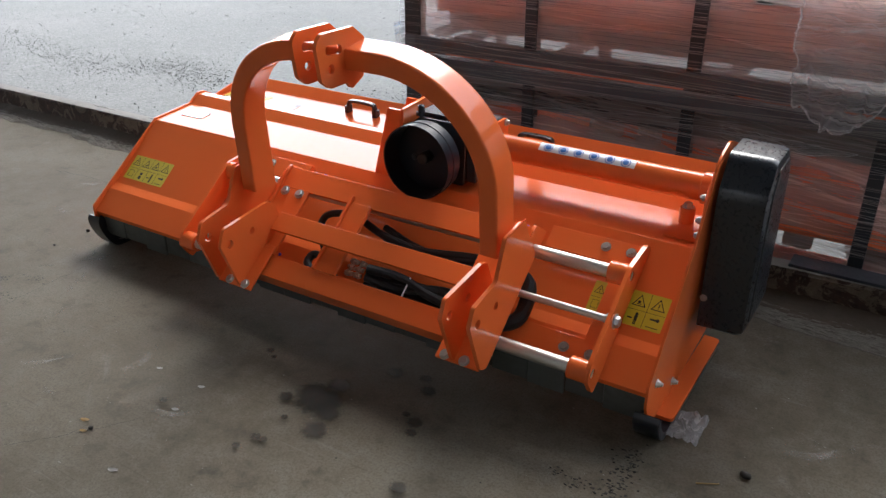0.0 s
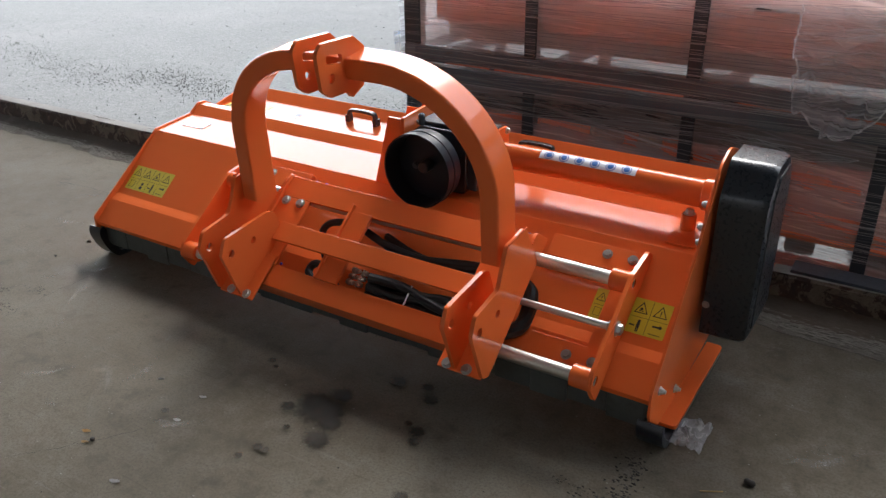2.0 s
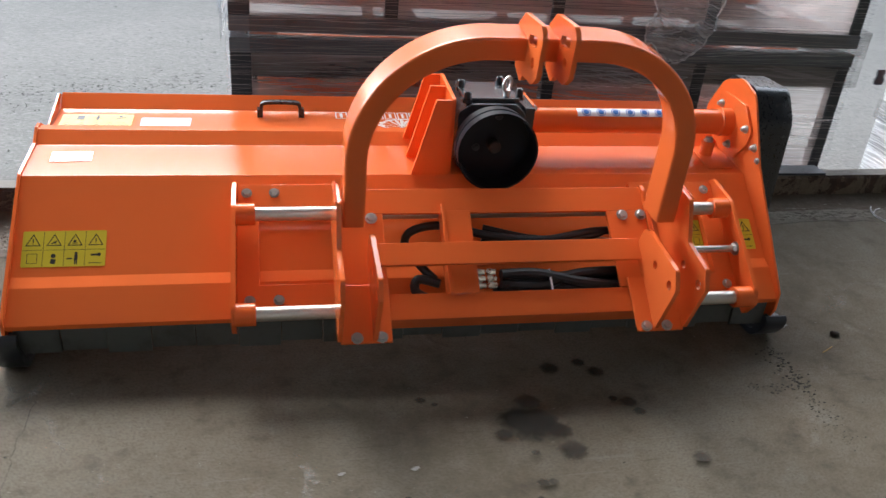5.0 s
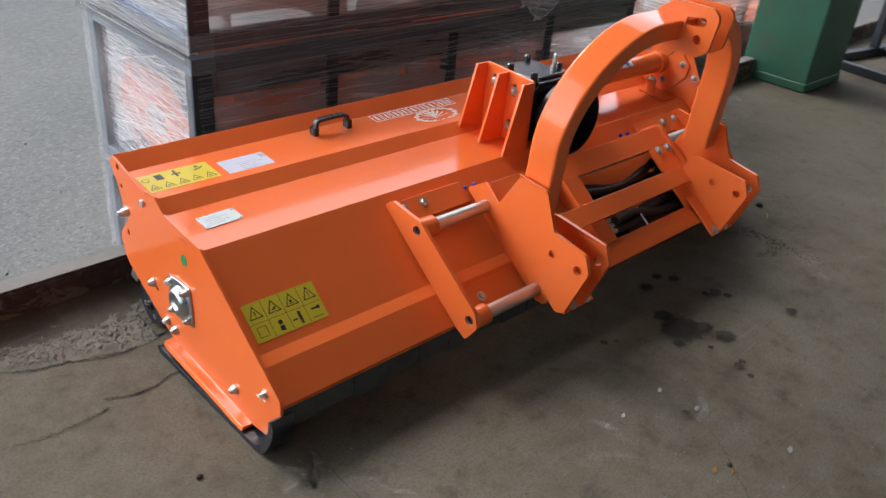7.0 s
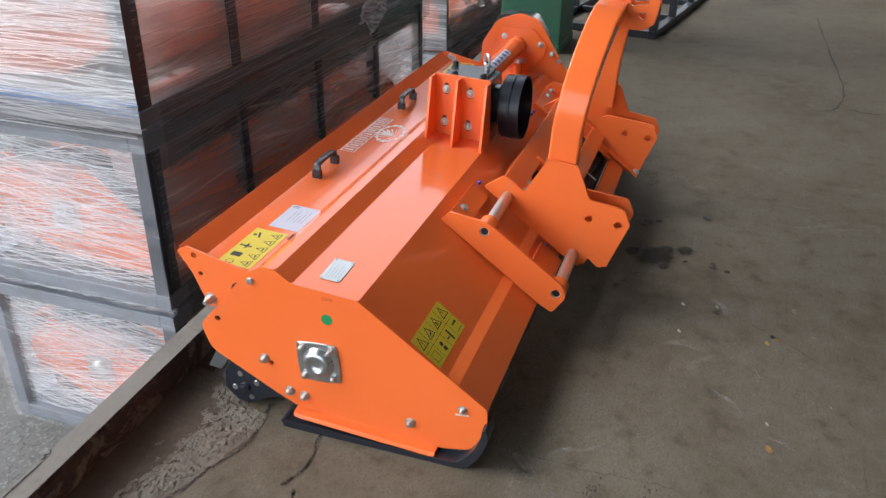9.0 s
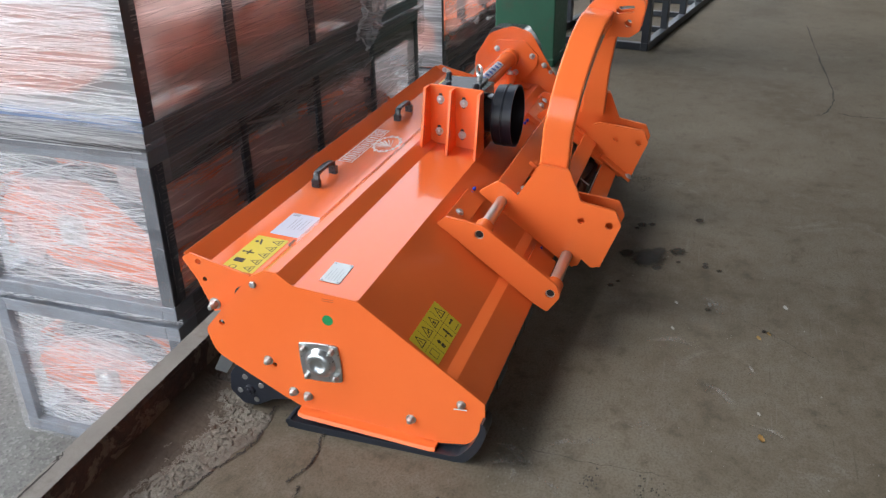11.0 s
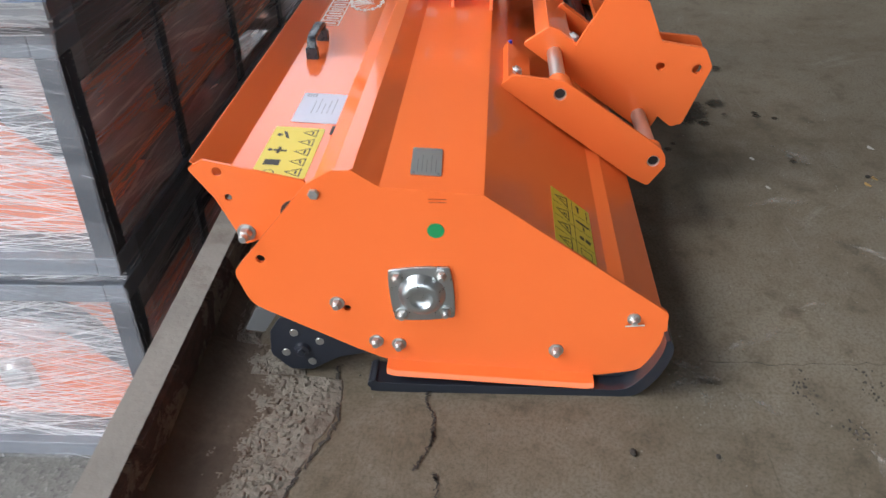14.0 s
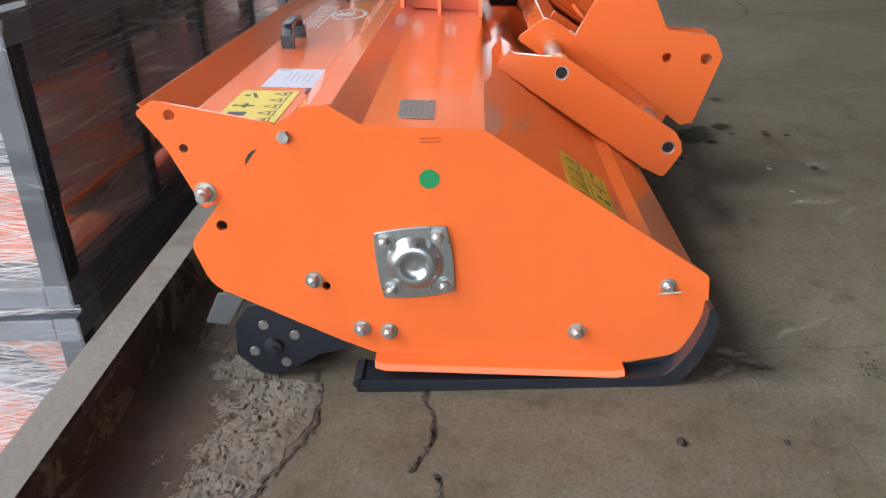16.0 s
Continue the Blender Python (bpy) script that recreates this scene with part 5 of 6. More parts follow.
def packed_mower(bagged=True):
    """A mower without its paint shine, packed: housing, plates, bearing, folded arch, packing sheet."""
    c = thing("packed_mower", (0, 0, 0), "orange flail mower packed in film inside a steel crate", "flail mower", "packed mowers")
    ln = 2.16
    part("housing", add_sheet(bmesh.new(), PROFILE, 0.008, ln, 0.006), WRAPPED, c, "", 0.004, 8)
    for x in (0, ln):
        part("side_plate", add_plate(bmesh.new(), rounded(PLATE, PLATE_R), x, x + 0.008), WRAPPED, c, "", 0.0015)
    b = part("bearing_cover", add_plate(bmesh.new(), rounded(bow, 0.004, 2), -0.006, -0.0005), ZINC, c, "square zinc bearing cover")
    part("dome", add_lathe(bmesh.new(), (-0.006, BY, BZ), (-0.026, BY, BZ), [(0, 0.046), (0.3, 0.043), (0.8, 0.034), (1, 0.02)], 24), ZINC, b)
    part("roller", add_cyl(bmesh.new(), (0.05, 0.225, 0.062), (ln - 0.05, 0.225, 0.062), 0.055, 20), BLACK_PAINT, c)
    part("skid", add_box(bmesh.new(), (-0.03, -0.44, 0.0), (0.03, 0.07, 0.02)), BLACK_PAINT, c, "", 0.004)
    part("skid", add_box(bmesh.new(), (ln - 0.03, -0.44, 0.0), (ln + 0.03, 0.07, 0.02)), BLACK_PAINT, c, "", 0.004)
    # loosely packed arch and arm above the slope
    pts = spline([(0.06, -0.05, 0.50), (0.05, -0.16, 0.56), (0.06, -0.29, 0.53), (0.08, -0.37, 0.44), (0.09, -0.40, 0.36)], 6)
    part("arch", add_sweep(bmesh.new(), pts, rounded([(-0.045, -0.055), (0.045, -0.055), (0.045, 0.055), (-0.045, 0.055)], 0.02, 3), (1, 0, 0)), WRAPPED, c, "folded orange arch")
    pts = spline([(0.03, 0.12, 0.46), (0.03, -0.05, 0.475), (0.03, -0.2, 0.46), (0.03, -0.33, 0.36), (0.03, -0.42, 0.28)], 6)
    part("packing", add_sweep(bmesh.new(), pts, rounded([(-0.03, -0.05), (0.03, -0.05), (0.03, 0.05), (-0.03, 0.05)], 0.02, 3), (1, 0, 0)), DARK_SHADED, c, "dark folded packing strip")
    rf = part("rear_flap", add_plate(bmesh.new(), rounded([(0.155, 0.455), (0.30, 0.40), (0.335, 0.30), (0.335, 0.10), (0.327, 0.10), (0.327, 0.296), (0.294, 0.392), (0.152, 0.447)], 0.004, 2), 0.03, ln - 0.02), WRAPPED, c)
    for x in (0.64, 1.40):
        part("handle", add_sweep(bmesh.new(), spline([(x, 0.335, 0.27), (x, 0.375, 0.275), (x + 0.02, 0.385, 0.275), (x + 0.115, 0.385, 0.275), (x + 0.135, 0.375, 0.275), (x + 0.135, 0.335, 0.27)], 5), circle((0, 0), 0.009, 8), (0, 0.1, 1)), BLACK, rf, "black plastic bow handle")
    # gearbox and tube
    part("gearbox", add_box(bmesh.new(), (1.1, -0.13, 0.44), (1.32, 0.07, 0.60)), CAST, c, "", 0.02)
    part("drive_tube", add_cyl(bmesh.new(), (1.3, -0.02, 0.53), (ln, -0.02, 0.53), 0.045, 18), WRAPPED, c)
    if bagged:
        part("belt_cover", add_plate(bmesh.new(), stadium((-0.005, 0.46), 0.11, (-0.02, 0.25), 0.125), ln + 0.012, ln + 0.12), WRAPPED, c, "", 0.012)
        bag = bmesh.new()
        bmesh.ops.create_icosphere(bag, subdivisions=4, radius=1.0)
        for v in bag.verts:
            q = v.co.copy()
            k = 1 + 0.22 * noise.noise(q * 1.7) + 0.07 * noise.noise(q * 5) + 0.03 * noise.noise(q * 13)
            v.co = (ln + 0.13 + 0.24 * q.x * k, -0.03 + 0.27 * q.y * k, 0.32 + 0.27 * q.z * k)
        part("wrapping", bag, FILM_BAG, c, "crumpled clear bag over the belt cover", 0, 180)
    for i in range(7):
        x = 0.25 + 0.28 * i
        part("packing_block", add_box(bmesh.new(), (x, -0.42, 0.05), (x + 0.11, -0.36, 0.18)), CARD, c, "", 0.015)
    return c


def film_panel(side, seed, z0, z1, mat, wrap, bulge=0.02, o=0.012, name="", label=""):
    """Film drawn tight over one side of a crate: 'left', 'front' or 'right'."""
    bm = bmesh.new()
    n_ = 40 if side == "front" else 16
    if side == "front":
        path, (nx, ny) = [(0.079 + (CW + o - 0.079) * i / n_, -o) for i in range(n_ + 1)], (0, -1)
    else:
        x = -o if side == "left" else CW + o
        path, (nx, ny) = [(x, CD + o - (CD + 2 * o) * i / n_) for i in range(n_ + 1)], ((-1, 0) if side == "left" else (1, 0))
    rows_ = []
    nz = 22
    for k in range(nz + 1):
        zz = z0 + (z1 - z0) * k / nz
        row = []
        for i, (x, y) in enumerate(path):
            d = bulge * noise.noise((x * 2.2 + seed, y * 2.2, zz * 6)) + 0.5 * bulge * noise.noise((x * 7 + seed, y * 7, zz * 16))
            d = (-abs(d) if side == "front" else d) * 0.6 * min(1.0, 6 * i / n_, 6 * (n_ - i) / n_)
            row.append(bm.verts.new((x + nx * d, y + ny * d, zz + 0.01 * noise.noise((i * 0.3 + seed, k * 0.2, 0)))))
        rows_.append(row)
    for a, b in zip(rows_, rows_[1:]):
        for i in range(len(a) - 1):
            bm.faces.new((a[i], a[i + 1], b[i + 1], b[i]))
    ob = part(name or ("front_panel" if side == "front" else "end_panel"), bm, mat, wrap, label, 0, 180)
    ob.location = wrap.location
    return ob


def film_strands(side, seed, count, z0, z1, spread, wide, mat, wrap, o=0.02):
    """Pulled strands of the film: thin straight ribbons in fans across one side of a crate."""
    bm = bmesh.new()
    rnd = random.Random(seed)
    span = CW if side == "front" else CD
    centre, lean_ = 0.5 * (z0 + z1), 0.02
    for _ in range(count):
        if rnd.random() < 0.25:
            centre, lean_ = rnd.uniform(z0, z1), rnd.gauss(0.02, spread)
        a = rnd.uniform(z0, z1) if rnd.random() < 0.5 else centre + rnd.gauss(0, 0.05)
        b = a - (lean_ if rnd.random() < 0.7 else -lean_) + rnd.gauss(0, 0.03)
        s0, s1 = (0.0, 1.0) if rnd.random() < 0.6 else sorted((rnd.random(), rnd.random()))
        w, sag, d = wide * rnd.uniform(0.4, 1.5), rnd.uniform(-0.006, 0.008), o + rnd.uniform(0, 0.006)
        prev = None
        for k in range(9):
            s = s0 + (s1 - s0) * k / 8
            zz = min(z1 + 0.02, max(z0 - 0.02, a + (b - a) * s + sag * math.sin(math.pi * s)))
            p = (span * s, -d) if side == "front" else (-d, CD * (1 - s))
            ww = w * (0.35 + 0.65 * math.sin(math.pi * (k + 0.4) / 8.8))
            row = (bm.verts.new((p[0], p[1], zz - ww)), bm.verts.new((p[0], p[1], zz + ww)))
            if prev:
                bm.faces.new((prev[0], prev[1], row[1], row[0]))
            prev = row
    ob = part("strand_layer", bm, mat, wrap, "fine bright strands of pulled film", 0, 0)
    ob.location = wrap.location
    return tagged(ob, kind="stuff")


RX, RY = 0.53, 0.85
crate = steel_crate()
packed, turned = packed_mower(), packed_mower(False)
stack = [(RX, RY, YARD), (RX, RY, -0.12), (RX, RY, 0.585)]
stack2 = [(4.52, 1.12, YARD), (4.52, 1.12, -0.12)]
for i, (x, y, z) in enumerate(stack + stack2):
    m = Matrix.Translation((x, y, z))
    pm = Matrix.Translation((x + 0.075, y + 0.508, z + 0.062 if i else z + 0.062))
    if i == 2:
        pm = Matrix.Translation((x + 2.27, y + 0.41, z + 0.062)) @ Matrix.Rotation(math.pi, 4, "Z")
        turned.matrix_basis = pm
        part("end_sheet", add_sheet(bmesh.new(), [(0.338, 0.01), (0.345, 0.20), (0.335, 0.34)], 1.70, 2.17, 0.004), WRAPPED, turned, "orange sheet covering the end of the packed mower")
        for k, xx in enumerate((0.16, 0.36, 0.50, 0.83, 1.02)):
            part("hook", add_plate(bmesh.new(), rounded([(-0.03, 0.10), (0.03, 0.10), (0.026, 0.05), (0.036, 0.03), (0.026, -0.002), (-0.03, -0.002), (-0.04, 0.03), (-0.022, 0.055)], 0.008, 2), 0.30, 0.312, to3=lambda d, a, b, q=xx: (q + a, d, b)), WRAPPED if k % 2 else DARK_SHADED, turned, "lug under the rear edge", 0.001)
    if i == 0:
        crate.matrix_basis, packed.matrix_basis = m, pm
    else:
        copy_thing(crate, m)
        if i != 2:
            copy_thing(packed, pm)
    wrap = thing("stretch_film", (x, y, z), "clear wrinkled stretch film wound round a steel crate", "plastic film", "crate wrapping")
    for k, side in enumerate(("left", "front", "right")):
        mat = (FILM_UPPER if i == 2 else FILM) if side == "front" else (FILM_CLEAR if side == "right" else (FILM_TOP if i in (2, 3, 4) else FILM_END))
        film_panel(side, 3.7 * i + k, -0.005, CH + 0.005, mat, wrap, 0.02, -0.035 if side == "left" and i < 2 else -0.012 if side == "front" and i < 3 else 0.012)
        if side == "left" and i < 3:
            film_strands("left", 7 + i, (260, 210, 190)[i], 0.0, CH, (0.20, 0.13, 0.06)[i], 0.0013, STRAND, wrap, (-0.036, -0.036, 0.02)[i])
        if side == "front" and i < 3:
            film_strands("front", 17 + i, 120, 0.0, CH, 0.16, 0.0012, STRAND_DIM, wrap, 0.034)
        if side == "left" and i < 2:
            film_panel(side, 31.7 + i, -0.005, CH + 0.005, FILM_HAZE, wrap, 0.012, 0.014, "outer_layer")
        # denser winding where the crates stand on one another, darkened in colour for gloom
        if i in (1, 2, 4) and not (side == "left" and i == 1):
            film_panel(side, 11.3 + i + k, -0.17 if side == "front" else -0.04, 0.085, FILM_BAND, wrap, 0.012, 0.03, "joint_band", "dense bands of film, coloured dark for the gloom at the crate joint")
    if i == 2:
        film_panel("left", 23.0, 0.06, 0.115, BLUE_TAPE, wrap, 0.01, 0.034, "blue_band", "blue-tinted band of film")
# empty crates on the shop floor
bare = steel_crate(False)
for o in bare.children:
    o.data.materials[0] = DARK_SHADED
for x, y, r_ in ((4.93, -0.44, -9), (7.2, -0.1, -6)):
    m = pose(x, y, 0.0, 0, 0, r_)
    if x < 6:
        bare.matrix_basis, e = m, bare
    else:
        e = copy_thing(bare, m)
    tagged(e, "empty dark blue-grey steel crate standing on the floor", "crate", "empty crates")

# loose end of film bunched on the front of the stack
bm = bmesh.new()
nu, nv = 26, 34
g = []
for j in range(nv + 1):
    t_ = j / nv
    row = []
    for i in range(nu + 1):
        s = i / nu
        hang = 0.33 + 0.11 * math.sin(s * 3.0) + 0.04 * noise.noise((s * 9, 0, 0))
        x = 2.19 + 0.33 * s + 0.03 * noise.noise((s * 5, t_ * 4, 1)) + 0.05 * t_ * (0.5 - s)
        y = 0.80 - 0.05 * math.sin(math.pi * t_) + 0.05 * noise.noise((s * 7, t_ * 5, 3)) + 0.02 * noise.noise((s * 22, t_ * 14, 5))
        row.append(bm.verts.new((x, y, 0.96 - hang * t_)))
    g.append(row)
for a, b in zip(g, g[1:]):
    for i in range(nu):
        bm.faces.new((a[i], a[i + 1], b[i + 1], b[i]))
hem = [v.co.copy() for v in [r_[0] for r_ in g] + g[-1][1:] + [r_[-1] for r_ in g[::-1]][1:]]
loose = thing("loose_film", (2.34, 0.80, 0.52), "crumpled loose end of stretch film hanging on the crates", "plastic film")
part("sheet", bm, FILM_LOOSE, loose, "", 0, 180)
for k in range(2):
    bm = add_sweep(bmesh.new(), [p + 0.014 * k * Vector((noise.noise((q * 0.4, k, 0)), -0.5, noise.noise((q * 0.4, k, 7)))) for q, p in enumerate(hem)], circle((0, 0), 0.0020 + 0.0008 * k, 6), (0.1, 1, 0.05))
    part("rolled_edge", bm, FILM_HEM, loose, "milky rolled film edge")


# torn tail of film lying along the lower crate
bm = bmesh.new()
g = []
for i in range(19):
    t_ = i / 18
    x = 1.98 + 0.48 * t_
    up = 0.475 - 0.025 * t_ + 0.006 * noise.noise((t_ * 6, 0, 2))
    drop = 0.085 * (1 - t_) ** 0.7 * (1 + 0.3 * noise.noise((t_ * 8, 3, 2)))
    g.append([bm.verts.new((x, 0.822 - 0.012 * abs(noise.noise((t_ * 7, k * 0.8, 6))), up - drop * k / 6)) for k in range(7)])
for a, b in zip(g, g[1:]):
    for k in range(6):
        bm.faces.new((a[k], a[k + 1], b[k + 1], b[k]))
tail_edge = [r_[0].co.copy() for r_ in g] + [r_[6].co.copy() for r_ in g[::-1]]
part("torn_tail", bm, FILM_LOOSE, loose, "", 0, 180)
part("rolled_edge", add_sweep(bmesh.new(), tail_edge, circle((0, 0), 0.0014, 6), (0.1, 1, 0.05)), FILM_HEM, loose, "milky rolled film edge")


def film_bag(x, y, z, rx, ry, rz_, seed, mat=FILM_BAG, lab="crumpled bag of clear film bulging between the crate bars"):
    """A crumpled film bag pushed out between the crate bars."""
    bm = bmesh.new()
    bmesh.ops.create_icosphere(bm, subdivisions=4, radius=1.0)
    for v in bm.verts:
        q = v.co.copy()
        k = 1 + 0.25 * noise.noise(q * 1.7 + Vector((seed, 0, 0))) + 0.08 * noise.noise(q * 5) + 0.04 * noise.noise(q * 12)
        v.co = (x + rx * q.x * k, y + ry * q.y * k, z + rz_ * q.z * k)
    return tagged(finish("film_bag", bm, mat, 180), lab, "plastic film")


film_bag(2.99, 1.08, 0.82, 0.20, 0.2, 0.14, 4.0)
film_bag(2.80, 1.02, 0.17, 0.36, 0.13, 0.27, 9.0)
for y, z, ry, rz_, seed in ((0.98, 0.42, 0.07, 0.06, 3.0), (1.36, 0.36, 0.12, 0.07, 8.0), (1.55, 0.10, 0.07, 0.10, 5.0), (1.25, -0.36, 0.12, 0.05, 12.0)):
    film_bag(0.598, y, z, 0.022, ry, rz_, seed, FILM_BAG, "crumpled clump of clear film behind the crate end")
for x, z, rx, rz_, seed in ((1.495, 0.36, 0.07, 0.12, 2.0), (1.68, 0.36, 0.05, 0.09, 6.0), (0.93, 0.44, 0.16, 0.07, 7.0)):
    film_bag(x, 0.93, z, rx, 0.045, rz_, seed, FILM_WAD, "crumpled beige wad of packing film inside the crate")


# ---- the floor's marks ----
def blob(seed):
    bm = bmesh.new()
    n_ = 40
    c = bm.verts.new((0, 0, 0))
    ring = []
    for i in range(n_):
        a = 2 * math.pi * i / n_
        rr = 1.25 * (1 + 0.30 * noise.noise((math.cos(a) * 1.6 + seed, math.sin(a) * 1.6, seed)) + 0.10 * noise.noise((math.cos(a) * 6 + seed, math.sin(a) * 6, 2)))
        ring.append(bm.verts.new((rr * math.cos(a), rr * math.sin(a), 0)))
    for i in range(n_):
        bm.faces.new((c, ring[i], ring[(i + 1) % n_]))
    return bm


def patch(name, mat, x, y, r, seed, z, wide=1.1, turn_=0.0):
    ob = part(name, blob(seed), mat, floor, "", 0, 0)
    ob.location, ob.scale, ob.rotation_euler = (x, y, z), (r * wide, r, 1), (0, 0, turn_)
    return ob


for i, (x, y, r) in enumerate(((1.345, -0.815, 0.082), (1.36, -0.722, 0.045), (1.315, -0.79, 0.06), (1.375, -0.80, 0.06), (1.415, -0.845, 0.042), (1.427, -0.918, 0.047), (1.465, -0.583, 0.034), (1.559, -0.563, 0.026), (1.598, -0.61, 0.03),
                               (1.262, -0.847, 0.027), (1.644, -0.751, 0.03), (1.66, -0.793, 0.022), (1.604, -0.734, 0.016), (1.315, -1.027, 0.02), (1.34, -1.026, 0.016), (1.294, -1.08, 0.016), (1.065, -0.698, 0.018), (1.325, -0.925, 0.014), (1.752, -0.985, 0.028),
                               (0.98, -1.05, 0.016), (1.10, -0.72, 0.012))):
    patch("oil_stain", OIL, x, y, r, 3.1 * i, 0.0035 + 0.0004 * i)
for i, (x, y, r, w, a) in enumerate(((0.008, -0.94, 0.03, 1.5, 0.3), (-0.053, -0.954, 0.05, 1.3, 0.8), (-0.111, -0.884, 0.028, 1.6, 0.4), (-0.008, -0.793, 0.022, 1.6, 1.2), (2.19, -0.72, 0.08, 1.9, 1.2), (2.15, -0.86, 0.05, 1.5, 1.6), (2.97, 0.28, 0.05, 1.5, 0.4))):
    patch("dirt_mark", GRIME, x, y, r, 5.7 + 2.3 * i, 0.003 + 0.0004 * i, w, a)
for i, (x, y, r, w, a) in enumerate(((-0.028, -0.592, 0.05, 1.4, 0.5), (0.007, -0.56, 0.07, 1.6, 2.2), (0.132, -0.701, 0.07, 2.0, 2.3), (0.169, -0.775, 0.05, 1.8, 2.6), (0.282, -0.90, 0.045, 1.6, 2.0), (-0.189, -0.868, 0.06, 1.6, 0.2), (-0.05, -0.70, 0.05, 2.0, 1.0),
                                     (-0.19, -0.59, 0.022, 1.4, 0.1), (0.055, -0.571, 0.10, 1.8, 1.2), (-0.1, -0.98, 0.07, 1.7, 2.0), (0.5, -1.1, 0.08, 2.2, 1.0), (1.03, -1.07, 0.10, 1.8, 0.7), (0.75, -0.95, 0.12, 1.5, 1.9), (0.65, -1.19, 0.06, 1.6, 0.3), (0.35, -1.25, 0.06, 2.0, 1.4),
                                     (-0.45, -0.35, 0.12, 1.5, 0.4), (-0.6, -0.1, 0.10, 1.7, 1.0), (2.6, -0.3, 0.12, 2.0, 0.8))):
    patch("scuff", SCUFF, x, y, r, 9.1 + 1.7 * i, 0.0022 + 0.00005 * i, w, a)


def crack(pts, w, seed):
    bm = bmesh.new()
    line = spline([(x, y, 0.003) for x, y in pts], 14)
    prev = None
    for i, p in enumerate(line):
        j = Vector((noise.noise((i * 0.7, seed, 0)), noise.noise((i * 0.7, seed, 5)), 0)) * 0.012
        ww = 0.85 * w * (0.35 + abs(noise.noise((i * 0.45, seed, 9))) * 1.6) * (0.3 if i in (0, len(line) - 1) else 1)
        d = (line[min(i + 1, len(line) - 1)] - line[max(i - 1, 0)]).normalized()
        nrm = Vector((-d.y, d.x, 0)) * ww
        row = (bm.verts.new(p + j + nrm), bm.verts.new(p + j - nrm))
        if prev:
            bm.faces.new((prev[0], prev[1], row[1], row[0]))
        prev = row
    return part("crack", bm, CRACK, floor, "", 0, 0)


for i, (pts, w) in enumerate(((((-0.02, -0.048), (-0.06, -0.044), (-0.098, -0.061), (-0.14, -0.062), (-0.158, -0.065), (-0.206, -0.048), (-0.240, -0.034)), 0.0042),
                              (((-0.245, -0.070), (-0.261, -0.076), (-0.317, -0.085), (-0.361, -0.087), (-0.461, -0.075), (-0.62, -0.05), (-0.9, -0.08)), 0.0026),
                              (((0.05, 0.148), (-0.026, 0.142), (-0.11, 0.126), (-0.183, 0.146), (-0.253, 0.172), (-0.318, 0.19), (-0.382, 0.214)), 0.004),
                              (((0.755, -1.411), (0.869, -1.286), (0.984, -1.134)), 0.0015), (((0.083, -0.987), (0.073, -0.782), (0.082, -0.596)), 0.0015),
                              (((6.24, -1.673), (5.15, -1.686), (4.03, -1.707), (3.62, -1.64), (3.5, -1.55)), 0.007), (((3.6, -1.7), (3.553, -1.79), (3.56, -2.0), (3.5, -2.4)), 0.009))):
    crack(pts, w, 7.3 * i)

# caked dirt and spalled concrete along the edge beam
bm = bmesh.new()
ny = 84
stations = [-3.2 + 0.02 * i for i in range(110)] + [-1.0 + 0.0034 * i for i in range(350)] + [0.19 + 0.015 * i for i in range(240)]
g = []
for x in stations:
    edge = 0.132 + 0.32 * max(0.0, -x - 0.12) + 0.012 * noise.noise((x * 9, 0, 0)) + 0.008 * noise.noise((x * 31, 0, 4))
    if x > 0.1:
        edge = 0.30 + 0.06 * noise.noise((x * 2.5, 0, 0)) + 0.02 * noise.noise((x * 11, 0, 4))
    if 0.0 < x <= 0.1:
        edge += 0.08
    if x < -0.55:
        edge = 0.27 + 0.05 * noise.noise((x * 2.5, 0, 0)) + 0.02 * noise.noise((x * 11, 0, 4))
    row = []
    for j in range(ny + 1):
        s = j / ny
        y = edge + (kerb_y(x) - edge + 0.003) * s
        wob = 0.35 * noise.noise((x * 30, y * 30, 2))
        d, near = noise.voronoi((x * 74 + wob, y * 74 + wob, 0.3))
        flake_ = min(1.0, (d[1] - d[0]) * 12.0) * (0.75 + 0.35 * noise.cell(near[0] * 7.3)) + 0.16 * (x * 74 - near[0].x) * noise.cell(near[0] * 3.1 + Vector((5, 5, 5)))
        grain_ = 0.5 + 0.5 * noise.noise((x * 110, y * 110, 3))
        crust = 0.0072 * flake_ * max(0.12, 1 - max(0.0, s - 0.36) * 3)
        z = 0.001 + (crust + 0.0016 * grain_ + 0.004 * (0.5 + noise.noise((x * 9, y * 9, 1)))) * min(1, s * 9) * (1 - 0.4 * s) + 0.035 * s ** 3
        row.append(bm.verts.new((x, y, z if 0 < j else -0.002)))
    g.append(row)
for a, b in zip(g, g[1:]):
    for j in range(ny):
        bm.faces.new((a[j], b[j], b[j + 1], a[j + 1]))
for k, fc in enumerate(bm.faces):
    fc.material_index = 1 if (k % ny) > ny * 0.47 + 22 * noise.noise((k // ny * 0.09, k % ny * 0.13, 0)) + 12 * noise.noise((k // ny * 0.6, k % ny * 0.6, 4)) else 0
strip = tagged(part("dirt_strip", bm, DIRT, floor, "caked dirt and spalled concrete along the edge beam", 0, 30), kind="stuff")
strip.data.materials.append(EARTH)

